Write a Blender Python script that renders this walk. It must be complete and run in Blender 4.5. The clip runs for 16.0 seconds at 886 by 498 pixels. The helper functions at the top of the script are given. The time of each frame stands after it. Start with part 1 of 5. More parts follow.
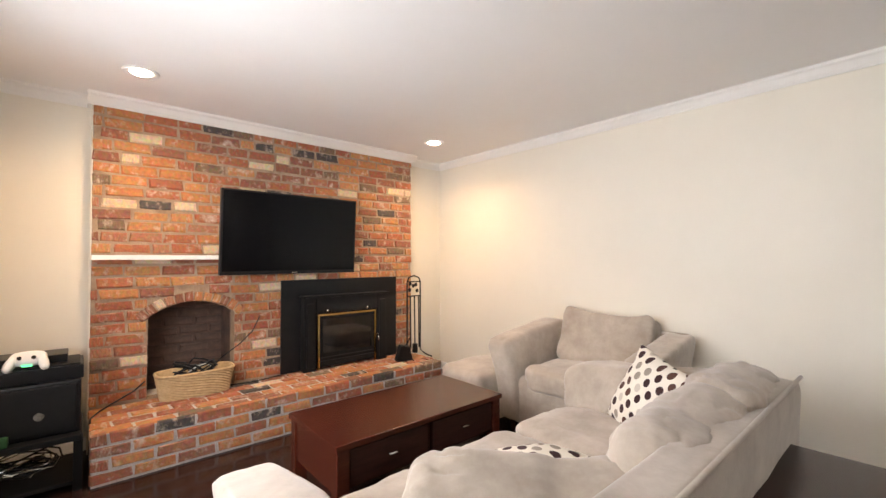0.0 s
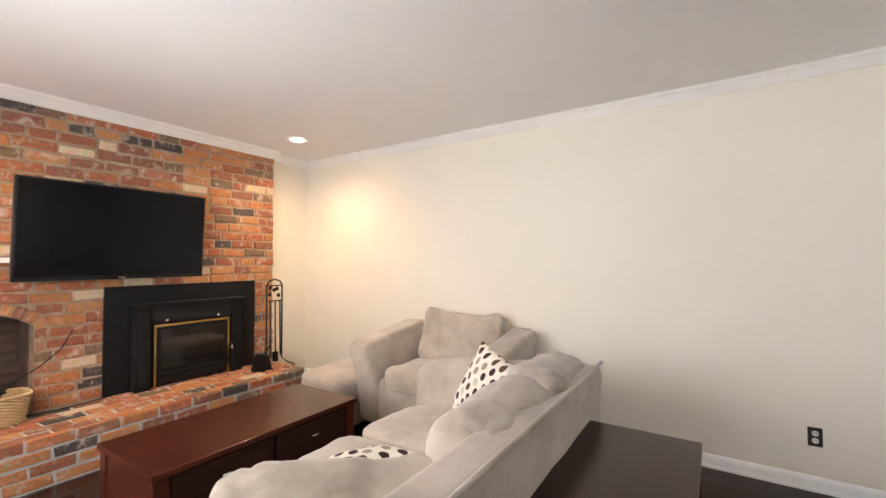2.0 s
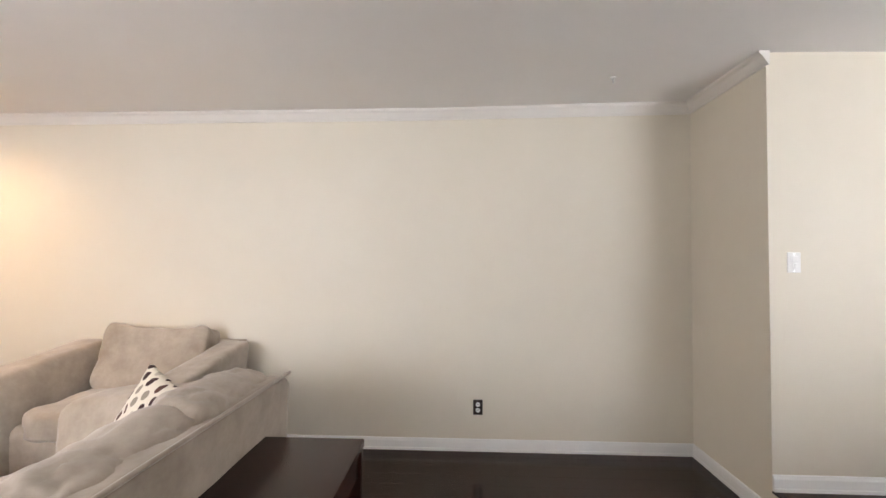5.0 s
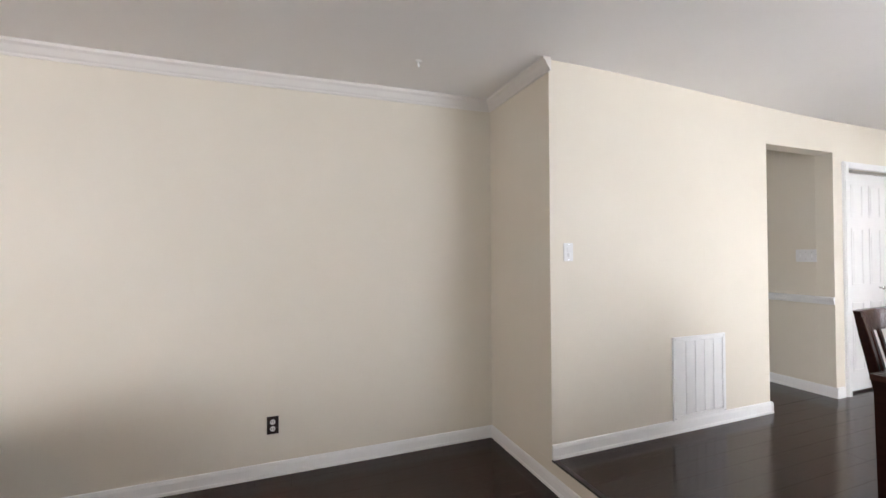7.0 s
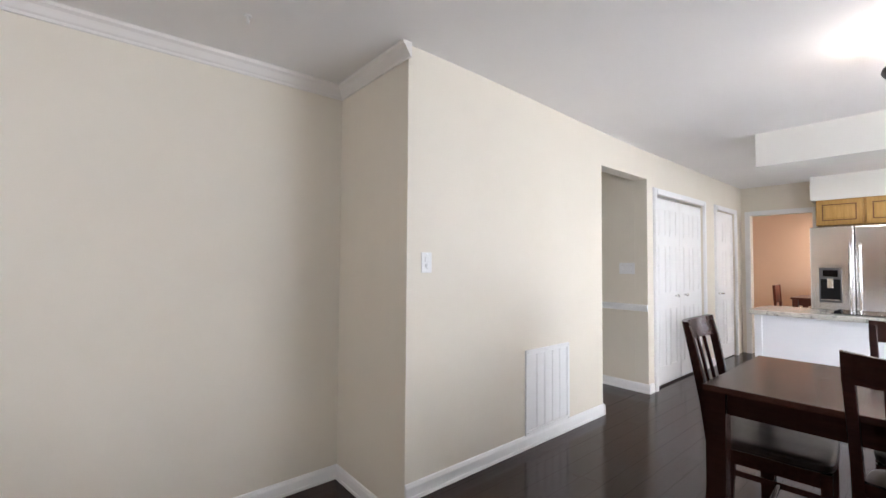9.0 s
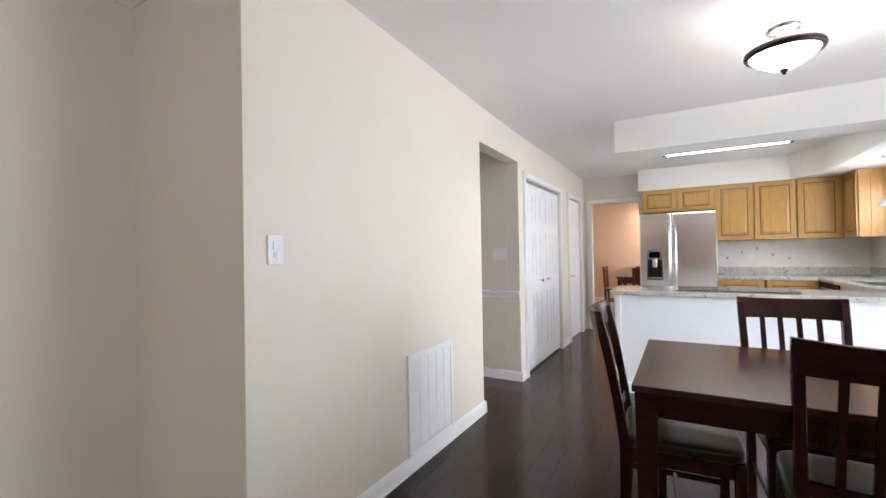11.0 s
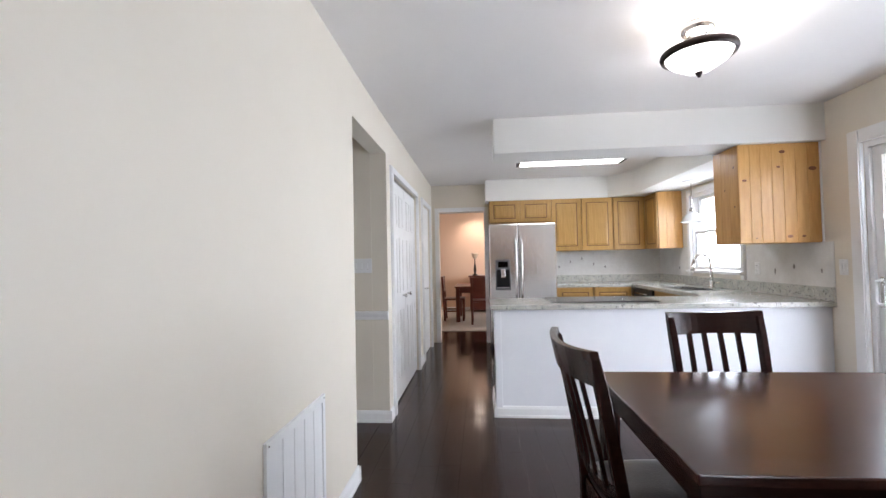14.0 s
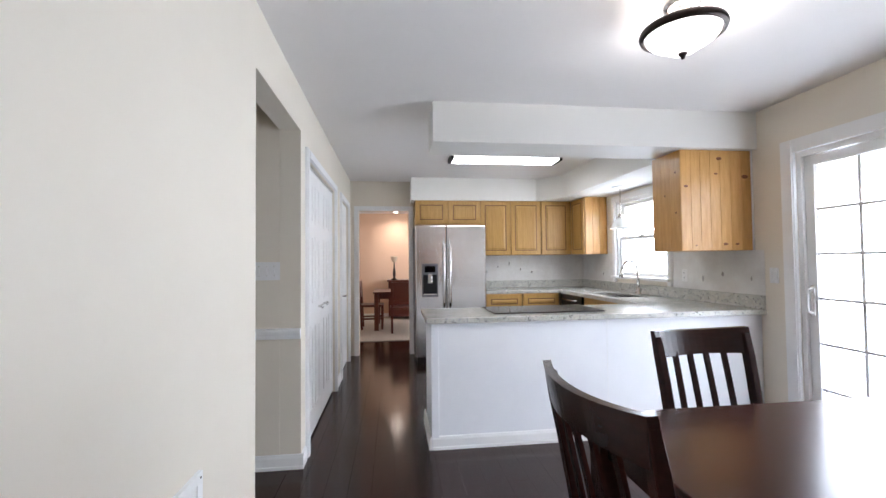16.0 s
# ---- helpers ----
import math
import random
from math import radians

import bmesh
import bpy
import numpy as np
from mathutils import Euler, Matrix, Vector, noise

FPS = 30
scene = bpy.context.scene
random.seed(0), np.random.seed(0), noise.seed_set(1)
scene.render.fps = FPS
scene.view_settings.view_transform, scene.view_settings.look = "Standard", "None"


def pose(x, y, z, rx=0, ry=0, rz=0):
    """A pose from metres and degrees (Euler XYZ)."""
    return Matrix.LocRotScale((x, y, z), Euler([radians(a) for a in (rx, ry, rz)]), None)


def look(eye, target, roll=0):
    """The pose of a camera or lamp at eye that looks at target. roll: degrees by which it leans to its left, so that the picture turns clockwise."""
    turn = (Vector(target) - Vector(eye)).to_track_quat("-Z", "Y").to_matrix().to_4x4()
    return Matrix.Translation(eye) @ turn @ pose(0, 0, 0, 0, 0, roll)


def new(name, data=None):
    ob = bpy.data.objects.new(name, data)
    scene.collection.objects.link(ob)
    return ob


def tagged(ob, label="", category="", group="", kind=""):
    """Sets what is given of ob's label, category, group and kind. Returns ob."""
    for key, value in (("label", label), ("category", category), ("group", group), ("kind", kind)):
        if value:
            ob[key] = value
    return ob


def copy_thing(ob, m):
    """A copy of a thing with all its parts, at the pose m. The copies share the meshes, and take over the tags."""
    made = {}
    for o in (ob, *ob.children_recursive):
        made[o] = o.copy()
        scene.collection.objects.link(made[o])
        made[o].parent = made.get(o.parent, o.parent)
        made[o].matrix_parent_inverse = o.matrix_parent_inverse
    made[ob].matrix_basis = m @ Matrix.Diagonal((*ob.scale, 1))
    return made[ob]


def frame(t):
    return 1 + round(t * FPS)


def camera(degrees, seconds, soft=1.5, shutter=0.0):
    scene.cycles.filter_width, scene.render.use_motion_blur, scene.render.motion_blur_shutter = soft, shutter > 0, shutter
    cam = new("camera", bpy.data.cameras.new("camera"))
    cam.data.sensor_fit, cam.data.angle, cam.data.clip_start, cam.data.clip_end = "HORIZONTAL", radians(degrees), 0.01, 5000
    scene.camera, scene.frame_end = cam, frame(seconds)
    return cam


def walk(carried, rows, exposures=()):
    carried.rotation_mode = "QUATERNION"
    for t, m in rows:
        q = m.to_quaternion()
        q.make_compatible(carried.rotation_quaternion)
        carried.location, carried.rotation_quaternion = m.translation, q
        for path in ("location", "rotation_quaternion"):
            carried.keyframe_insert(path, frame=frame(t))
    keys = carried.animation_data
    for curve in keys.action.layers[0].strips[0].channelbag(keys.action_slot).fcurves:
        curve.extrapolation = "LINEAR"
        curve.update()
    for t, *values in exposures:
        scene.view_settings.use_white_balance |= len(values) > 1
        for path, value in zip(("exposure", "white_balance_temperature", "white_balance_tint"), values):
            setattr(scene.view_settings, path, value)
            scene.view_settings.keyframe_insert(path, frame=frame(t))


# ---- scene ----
cam = camera(93.6, 16.0)
PATH = [
    (0, (0.392, 0.184, 1.252), (-0.926, -1.321, 1.297), -0.1),
    (0.5, (0.354, 0.209, 1.250), (-1.040, -1.225, 1.288), -0.3),
    (1, (0.323, 0.246, 1.256), (-1.167, -1.088, 1.292), -0.4),
    (1.5, (0.282, 0.291, 1.257), (-1.300, -0.932, 1.299), -0.5),
    (2, (0.268, 0.336, 1.262), (-1.406, -0.756, 1.313), -0.1),
    (2.5, (0.232, 0.392, 1.266), (-1.528, -0.556, 1.324), 0.1),
    (3, (0.202, 0.443, 1.280), (-1.634, -0.350, 1.334), 0.2),
    (3.5, (0.172, 0.506, 1.288), (-1.725, -0.126, 1.331), 0.1),
    (4, (0.130, 0.583, 1.319), (-1.813, 0.111, 1.336), -0.1),
    (4.5, (0.120, 0.653, 1.322), (-1.860, 0.372, 1.349), -0.1),
    (5, (0.084, 0.713, 1.306), (-1.914, 0.624, 1.354), 0.2),
    (5.2, (0.059, 0.735, 1.305), (-1.941, 0.720, 1.349), 0.4),
    (7.3, (-0.199, 0.958, 1.283), (-2.032, 1.758, 1.302), -0.8),
    (7.5, (-0.207, 0.984, 1.295), (-2.016, 1.837, 1.310), -1.1),
    (8, (-0.305, 1.043, 1.295), (-2.031, 2.054, 1.325), -1.4),
    (8.5, (-0.405, 1.093, 1.289), (-2.035, 2.250, 1.337), -0.5),
    (9, (-0.510, 1.152, 1.289), (-2.037, 2.442, 1.358), 0.4),
    (9.5, (-0.653, 1.221, 1.282), (-2.051, 2.651, 1.352), 0.7),
    (11.8, (-1.183, 1.646, 1.262), (-1.952, 3.492, 1.292), -0.6),
    (12, (-1.240, 1.668, 1.260), (-1.947, 3.539, 1.305), -0.2),
    (12.5, (-1.355, 1.768, 1.286), (-1.912, 3.687, 1.361), -0.5),
    (13, (-1.464, 1.897, 1.293), (-1.881, 3.851, 1.379), -1.1),
    (13.5, (-1.551, 2.017, 1.288), (-1.840, 3.994, 1.373), -1.5),
    (14, (-1.642, 2.141, 1.289), (-1.819, 4.133, 1.339), -1.2),
    (14.5, (-1.697, 2.254, 1.280), (-1.765, 4.252, 1.318), -0.8),
    (15, (-1.739, 2.389, 1.281), (-1.702, 4.389, 1.307), -0.4),
    (15.5, (-1.775, 2.537, 1.290), (-1.628, 4.531, 1.320), -0.4),
    (16, (-1.796, 2.670, 1.303), (-1.557, 4.655, 1.361), -0.6),
]

EXPOSURES = ((0, 0.46, 7000, 17), (2.5, 0.48, 7050, 17), (5, 0.37, 7000, 17), (8.5, 0.29, 6600, 17), (12.3, 0.14, 6450, 17), (16, 0.04, 6200, 16))
walk(cam, [(t, look(eye, target, roll)) for t, eye, target, roll in PATH], EXPOSURES)

# ---- world and light ----
world = bpy.data.worlds.new("sky")
scene.world = world
world.use_nodes = True
wn = world.node_tree
sky = wn.nodes.new("ShaderNodeTexSky")
sky.sky_type, sky.sun_disc = "NISHITA", False
sky.sun_elevation, sky.sun_rotation = radians(50), radians(250)
wn.nodes["Background"].inputs[1].default_value = 0.15
wn.links.new(sky.outputs[0], wn.nodes["Background"].inputs[0])
sun = new("sun", bpy.data.lights.new("sun", "SUN"))
sun.data.energy, sun.data.angle, sun.data.color = 3.0, radians(0.6), (1, 0.95, 0.88)
sun.matrix_world = look((-8, 3, 14), (0, 3, 0))


def area(name, eye, target, w, h, power, color):
    ob = new(name, bpy.data.lights.new(name, "AREA"))
    ob.data.shape, ob.data.size, ob.data.size_y = "RECTANGLE", w, h
    ob.data.energy, ob.data.color = power, color
    ob.matrix_world = look(eye, target)
    return ob


def bulb(name, at, power, color, radius=0.05):
    ob = new(name, bpy.data.lights.new(name, "POINT"))
    ob.data.energy, ob.data.color, ob.data.shadow_soft_size = power, color, radius
    ob.location = at
    return ob


DAY = (0.77, 0.885, 1.0)
WARM = (1.0, 0.72, 0.42)
area("sky_through_sliding_door", (1.16, 4.35, 1.05), (-1.0, 4.2, 0.9), 1.7, 1.9, 72, DAY)
area("sky_through_living_window", (1.16, -1.5, 1.45), (-2.0, -1.9, 2.5), 1.7, 1.2, 52, DAY)
area("sky_through_kitchen_window", (1.16, 7.15, 1.55), (-1.0, 7.1, 0.7), 0.85, 0.85, 24, DAY)

# Fill lamp added to brighten the far room; no window is known there.
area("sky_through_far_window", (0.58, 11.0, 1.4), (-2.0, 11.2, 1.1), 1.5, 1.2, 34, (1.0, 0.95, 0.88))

# ---- materials ----


def material(name, color, rough=0.6, metal=0.0, color2=None, scale=6.0, bump=0.0, bump_scale=60.0, spec=0.5, stretch=(1, 1, 1), coat=0.0):
    """Base colour mottled with color2 by two sizes of noise, and fine relief."""
    m = bpy.data.materials.new(name)
    m.use_nodes = True
    nt = m.node_tree
    b = nt.nodes["Principled BSDF"]
    b.inputs["Roughness"].default_value = rough
    b.inputs["Metallic"].default_value = metal
    b.inputs["Specular IOR Level"].default_value = spec
    b.inputs["Coat Weight"].default_value = coat
    b.inputs["Coat Roughness"].default_value = 0.12
    b.inputs["Base Color"].default_value = (*color, 1)
    tc = nt.nodes.new("ShaderNodeTexCoord")
    mp = nt.nodes.new("ShaderNodeMapping")
    mp.inputs["Scale"].default_value = stretch
    nt.links.new(tc.outputs["Object"], mp.inputs[0])
    if color2:
        n1 = nt.nodes.new("ShaderNodeTexNoise")
        n1.inputs["Scale"].default_value, n1.inputs["Detail"].default_value = scale, 8
        n1.inputs["Roughness"].default_value = 0.65
        nt.links.new(mp.outputs[0], n1.inputs["Vector"])
        r = nt.nodes.new("ShaderNodeValToRGB")
        r.color_ramp.elements[0].position, r.color_ramp.elements[1].position = 0.32, 0.68
        r.color_ramp.elements[0].color, r.color_ramp.elements[1].color = (*color, 1), (*color2, 1)
        nt.links.new(n1.outputs["Fac"], r.inputs[0])
        nt.links.new(r.outputs[0], b.inputs["Base Color"])
        rr = nt.nodes.new("ShaderNodeMapRange")
        rr.inputs["To Min"].default_value, rr.inputs["To Max"].default_value = max(rough - 0.015, 0.02), min(rough + 0.025, 1)
        nt.links.new(n1.outputs["Fac"], rr.inputs[0])
        nt.links.new(rr.outputs[0], b.inputs["Roughness"])
    if bump:
        n2 = nt.nodes.new("ShaderNodeTexNoise")
        n2.inputs["Scale"].default_value, n2.inputs["Detail"].default_value = bump_scale, 4
        nt.links.new(mp.outputs[0], n2.inputs["Vector"])
        bp = nt.nodes.new("ShaderNodeBump")
        bp.inputs["Strength"].default_value, bp.inputs["Distance"].default_value = bump, 0.01
        nt.links.new(n2.outputs["Fac"], bp.inputs["Height"])
        nt.links.new(bp.outputs[0], b.inputs["Normal"])
    return m


def glowing(name, color, strength):
    m = bpy.data.materials.new(name)
    m.use_nodes = True
    b = m.node_tree.nodes["Principled BSDF"]
    b.inputs["Base Color"].default_value = (*color, 1)
    b.inputs["Emission Color"].default_value = (*color, 1)
    b.inputs["Emission Strength"].default_value = strength
    return m


def glass(name):
    m = bpy.data.materials.new(name)
    m.use_nodes = True
    b = m.node_tree.nodes["Principled BSDF"]
    b.inputs["Base Color"].default_value = (1, 1, 1, 1)
    b.inputs["Transmission Weight"].default_value = 1
    b.inputs["Roughness"].default_value = 0.0
    b.inputs["IOR"].default_value = 1.45
    return m


PAINT = material("cream_wall_paint", (0.75, 0.685, 0.575), 0.55, color2=(0.78, 0.715, 0.605), scale=1.3, bump=0.03, bump_scale=180)
CEIL = material("white_ceiling_paint", (0.83, 0.80, 0.77), 0.8, color2=(0.86, 0.83, 0.80), scale=1.0, bump=0.04, bump_scale=140)
SOFFIT = material("off_white_soffit_paint", (0.80, 0.78, 0.73), 0.6, color2=(0.83, 0.81, 0.76), scale=1.5, bump=0.02, bump_scale=180)
TRIM = material("white_trim_paint", (0.82, 0.81, 0.79), 0.35, color2=(0.86, 0.85, 0.83), scale=4)
# White trim, creamed: the warm light at the ceiling is put into its colour.
WARMLIT = material("white_crown_in_warm_light", (0.77, 0.73, 0.68), 0.5, color2=(0.80, 0.76, 0.71), scale=3)
PEACH = material("peach_wall_paint", (0.74, 0.54, 0.40), 0.6, color2=(0.77, 0.57, 0.43), scale=1.2)
CARPET = material("grey_beige_carpet", (0.42, 0.38, 0.33), 0.95, color2=(0.5, 0.46, 0.4), scale=30, bump=0.6, bump_scale=300)

# ---- building helpers ----


def part(name, bm, mat, parent=None, label="", smooth=False):
    """Links a bmesh as one mesh object, under parent if there is one."""
    me = bpy.data.meshes.new(name)
    bm.normal_update()
    bm.to_mesh(me)
    bm.free()
    me.materials.append(mat)
    if smooth:
        me.polygons.foreach_set("use_smooth", [True] * len(me.polygons))
    ob = new(name, me)
    if parent:
        ob.parent = parent
    if label:
        ob["label"] = label
    return ob


def thing(name, at, label, category, turn=0, group="", kind=""):
    ob = new(name)
    ob.matrix_basis = pose(*at, 0, 0, turn)
    ob.empty_display_size = 0.1
    return tagged(ob, label, category, group, kind)


def add_box(bm, x0, x1, y0, y1, z0, z1, m=None):
    vs = [bm.verts.new(Vector(c) if m is None else m @ Vector(c)) for c in (
        (x0, y0, z0), (x1, y0, z0), (x1, y1, z0), (x0, y1, z0), (x0, y0, z1), (x1, y0, z1), (x1, y1, z1), (x0, y1, z1))]
    for f in ((0, 3, 2, 1), (4, 5, 6, 7), (0, 1, 5, 4), (1, 2, 6, 5), (2, 3, 7, 6), (3, 0, 4, 7)):
        bm.faces.new([vs[i] for i in f])
    return bm


def box(x0, x1, y0, y1, z0, z1, bevel=0.0, seg=2, m=None):
    bm = bmesh.new()
    add_box(bm, min(x0, x1), max(x0, x1), min(y0, y1), max(y0, y1), min(z0, z1), max(z0, z1), m)
    if bevel:
        bmesh.ops.bevel(bm, geom=bm.edges[:], offset=bevel, segments=seg, affect="EDGES", profile=0.6)
    return bm


def lathe(profile, n=24, m=None, caps=True):
    """A turned shape from (radius, height) pairs, from the bottom up."""
    bm = bmesh.new()
    rings = []
    for r, z in profile:
        rings.append([bm.verts.new((max(r, 1e-4) * math.cos(2 * math.pi * i / n), max(r, 1e-4) * math.sin(2 * math.pi * i / n), z)) for i in range(n)])
    for a, b in zip(rings, rings[1:]):
        for i in range(n):
            bm.faces.new((a[i], a[(i + 1) % n], b[(i + 1) % n], b[i]))
    if caps:
        bm.faces.new(rings[0][::-1])
        bm.faces.new(rings[-1])
    if m is not None:
        bm.transform(m)
    return bm


def rod(a, b, r, n=10, r2=None):
    a, b = Vector(a), Vector(b)
    turn = (b - a).to_track_quat("Z", "Y").to_matrix().to_4x4()
    return lathe([(r, 0), (r if r2 is None else r2, (b - a).length)], n, Matrix.Translation(a) @ turn)


def tube(points, r, n=8):
    """A bent round bar along the points."""
    bm = bmesh.new()
    pts = [Vector(p) for p in points]
    rings = []
    for i, p in enumerate(pts):
        d = (pts[min(i + 1, len(pts) - 1)] - pts[max(i - 1, 0)]).normalized()
        side = d.cross(Vector((0, 0, 1)) if abs(d.z) < 0.9 else Vector((1, 0, 0))).normalized()
        up = side.cross(d)
        rings.append([bm.verts.new(p + r * (math.cos(2 * math.pi * k / n) * side + math.sin(2 * math.pi * k / n) * up)) for k in range(n)])
    for a, b in zip(rings, rings[1:]):
        for k in range(n):
            bm.faces.new((a[k], a[(k + 1) % n], b[(k + 1) % n], b[k]))
    bm.faces.new(rings[0][::-1])
    bm.faces.new(rings[-1])
    bmesh.ops.recalc_face_normals(bm, faces=bm.faces[:])
    return bm


def extrude(outline, depth, m=None, bevel=0.0):
    """A flat outline in the xz plane given a thickness along y."""
    bm = bmesh.new()
    a = [bm.verts.new((x, 0, z)) for x, z in outline]
    b = [bm.verts.new((x, depth, z)) for x, z in outline]
    n = len(a)
    bm.faces.new(a)
    bm.faces.new(b[::-1])
    for i in range(n):
        bm.faces.new((a[i], b[i], b[(i + 1) % n], a[(i + 1) % n]))
    bmesh.ops.recalc_face_normals(bm, faces=bm.faces[:])
    if bevel:
        bmesh.ops.bevel(bm, geom=bm.edges[:], offset=bevel, segments=2, affect="EDGES")
    if m is not None:
        bm.transform(m)
    return bm


def soft(w, d, h, power=5.0, wrinkle=0.012, seed=0, n=14, sag=0.0, m=None):
    """A padded, upholstered block: a rounded box with sags and creases, its base at z = 0."""
    bm = bmesh.new()
    bmesh.ops.create_cube(bm, size=2)
    bmesh.ops.subdivide_edges(bm, edges=bm.edges[:], cuts=n, use_grid_fill=True)
    for v in bm.verts:
        c = v.co.copy()
        s = max(abs(c.x), abs(c.y), abs(c.z)) / (abs(c.x) ** power + abs(c.y) ** power + abs(c.z) ** power) ** (1 / power)
        c = c * s
        q = Vector((c.x * w, c.y * d, c.z * h)) * 1.6 + Vector((seed * 7.3, seed * 3.1, seed))
        k = noise.noise(q * 2.2) * wrinkle + noise.noise(q * 7) * wrinkle * 0.45
        k -= 0.5 * wrinkle * max(0.0, 1 - abs(noise.noise(q * 3.3 + Vector((5, 2, 9)))) * 9)
        nrm = Vector((c.x / w, c.y / d, c.z / h)).normalized()
        top = max(0.0, c.z) * (1 - c.x * c.x) * (1 - c.y * c.y)
        v.co = Vector((c.x * w / 2, c.y * d / 2, c.z * h / 2 + h / 2)) + nrm * k - Vector((0, 0, sag * top))
    if m is not None:
        bm.transform(m)
    return bm


def pillow(w, h, thick, seed=0, n=16, m=None):
    """A throw pillow standing in the xz plane, thin at its seams."""
    bm = bmesh.new()
    bmesh.ops.create_cube(bm, size=2)
    bmesh.ops.subdivide_edges(bm, edges=bm.edges[:], cuts=n, use_grid_fill=True)
    for v in bm.verts:
        x, y, z = v.co
        fat = max(0.0, (1 - abs(x) ** 2.6) * (1 - abs(z) ** 2.6)) ** 0.55
        pinch = 1 - 0.06 * (1 - abs(x * z))
        k = noise.noise(Vector((x, y, z)) * 2.5 + Vector((seed * 5.0, 1, 2))) * 0.012
        v.co = Vector((x * w / 2 * pinch, y * (thick / 2 * fat + 0.004) + k, z * h / 2 * pinch + h / 2))
    if m is not None:
        bm.transform(m)
    return bm


def wall(name, axis, a0, a1, t0, t1, z0, z1, holes, mat, label):
    """A wall along 'x' or 'y' from a0 to a1, between t0 and t1 across, with holes (a0, a1, z0, z1) right through it."""
    bm = bmesh.new()
    cuts = sorted({a0, a1, *[h[0] for h in holes], *[h[1] for h in holes]})
    for lo, hi in zip(cuts, cuts[1:]):
        spans, z = [], z0
        for h in sorted((h for h in holes if h[0] <= lo and h[1] >= hi), key=lambda h: h[2]):
            if h[2] > z:
                spans.append((z, h[2]))
            z = h[3]
        if z < z1:
            spans.append((z, z1))
        for s0, s1 in spans:
            if axis == "y":
                add_box(bm, t0, t1, lo, hi, s0, s1)
            else:
                add_box(bm, lo, hi, t0, t1, s0, s1)
    return tagged(part(name, bm, mat), label, "wall", kind="structure")


def strip(name, a, b, profile, side, mat, label):
    """A moulding from a to b in plan, its profile (out, up) pairs on the side of the given normal."""
    bm = bmesh.new()
    n = Vector((*side, 0)).normalized()
    ends = []
    for p in (a, b):
        ends.append([bm.verts.new(Vector((p[0], p[1], 0)) + n * o + Vector((0, 0, u))) for o, u in profile])
    k = len(profile)
    for i in range(k):
        bm.faces.new((ends[0][i], ends[0][(i + 1) % k], ends[1][(i + 1) % k], ends[1][i]))
    bm.faces.new(ends[0][::-1])
    bm.faces.new(ends[1])
    bmesh.ops.recalc_face_normals(bm, faces=bm.faces[:])
    return tagged(part(name, bm, mat), label, "trim", kind="structure")


# ---- the rooms ----
XW, XS, XE = -3.19, -2.385, 1.03       # west wall of the living room, hall-side wall, east wall
YS, YJ, YB = -3.970, 2.476, 8.60   # south wall, the step and return wall, kitchen's back wall
FL = -0.18      # the living room floor lies one step below the dining floor
H = 2.44        # ceiling over the kitchen
HL = 2.485      # ceiling over the living room, measured from the dining floor
WT = 2.68       # walls run up past the ceiling

tagged(part("floor", box(XS - 0.1, 1.2, YJ + 0.002, 9.62, -0.16, -0.012), material("dark_subfloor", (0.012, 0.008, 0.007), 0.6)),
       "dark espresso-stained hardwood floor with a glossy finish", "floor", kind="structure")
tagged(part("floor_living", box(XW - 0.1, 1.2, YS - 0.1, YJ - 0.001, FL - 0.06, FL - 0.012), material("dark_living_subfloor", (0.012, 0.008, 0.007), 0.6)),
       "dark hardwood floor of the sunken living room", "floor", kind="structure")


def ceiling_at(y):
    """Ceiling height, bent to fit the camera's view: highest near the step, lowest over the kitchen."""
    def ease(u):
        u = min(max(u, 0.0), 1.0)
        return u * u * (3 - 2 * u)
    return HL + 0.026 * ease((y - 0.3) / 2.1) - (HL + 0.026 - H) * ease((y - 2.5) / 3.0)


bm = bmesh.new()
ys = [YS - 0.15] + [0.3 + 0.15 * i for i in range(36)] + [8.72]
xs = [XW - 0.14, 1.2]
low = [[bm.verts.new((x, y, ceiling_at(y))) for x in xs] for y in ys]
high = [[bm.verts.new((x, y, 2.72)) for x in xs] for y in ys]
for i in range(len(ys) - 1):
    bm.faces.new((low[i][0], low[i + 1][0], low[i + 1][1], low[i][1]))
    bm.faces.new((high[i][0], high[i][1], high[i + 1][1], high[i + 1][0]))
    for k in (0, 1):
        bm.faces.new((low[i][k], low[i + 1][k], high[i + 1][k], high[i][k]))
for i in (0, -1):
    bm.faces.new((low[i][0], low[i][1], high[i][1], high[i][0]))
bmesh.ops.recalc_face_normals(bm, faces=bm.faces[:])
tagged(part("ceiling", bm, CEIL), "smooth white painted ceiling, bent to fit the camera's view", "ceiling", kind="structure")

wall("wall_west", "y", YS - 0.15, YJ, XW - 0.14, XW, FL, WT, [], PAINT, "long plain cream-painted living room wall")
wall("wall_return", "x", XW - 0.14, XS - 0.13, YJ, YJ + 0.13, FL, WT, [], PAINT, "short cream-painted return wall at the corner")
wall("wall_hall_side", "y", YJ, YB, XS - 0.13, XS, -0.012, WT, [(4.55, 5.44, -0.012, 2.16), (5.63, 7.0, -0.012, 2.03), (7.47, 8.27, -0.012, 2.03)], PAINT,
     "cream-painted wall with a cased opening and closet doors")
wall("wall_south", "x", XW - 0.14, XE + 0.14, YS - 0.14, YS, FL, WT, [(-0.659, -0.0275, 0.150, 0.895)], PAINT, "cream-painted wall behind the brick chimney breast")
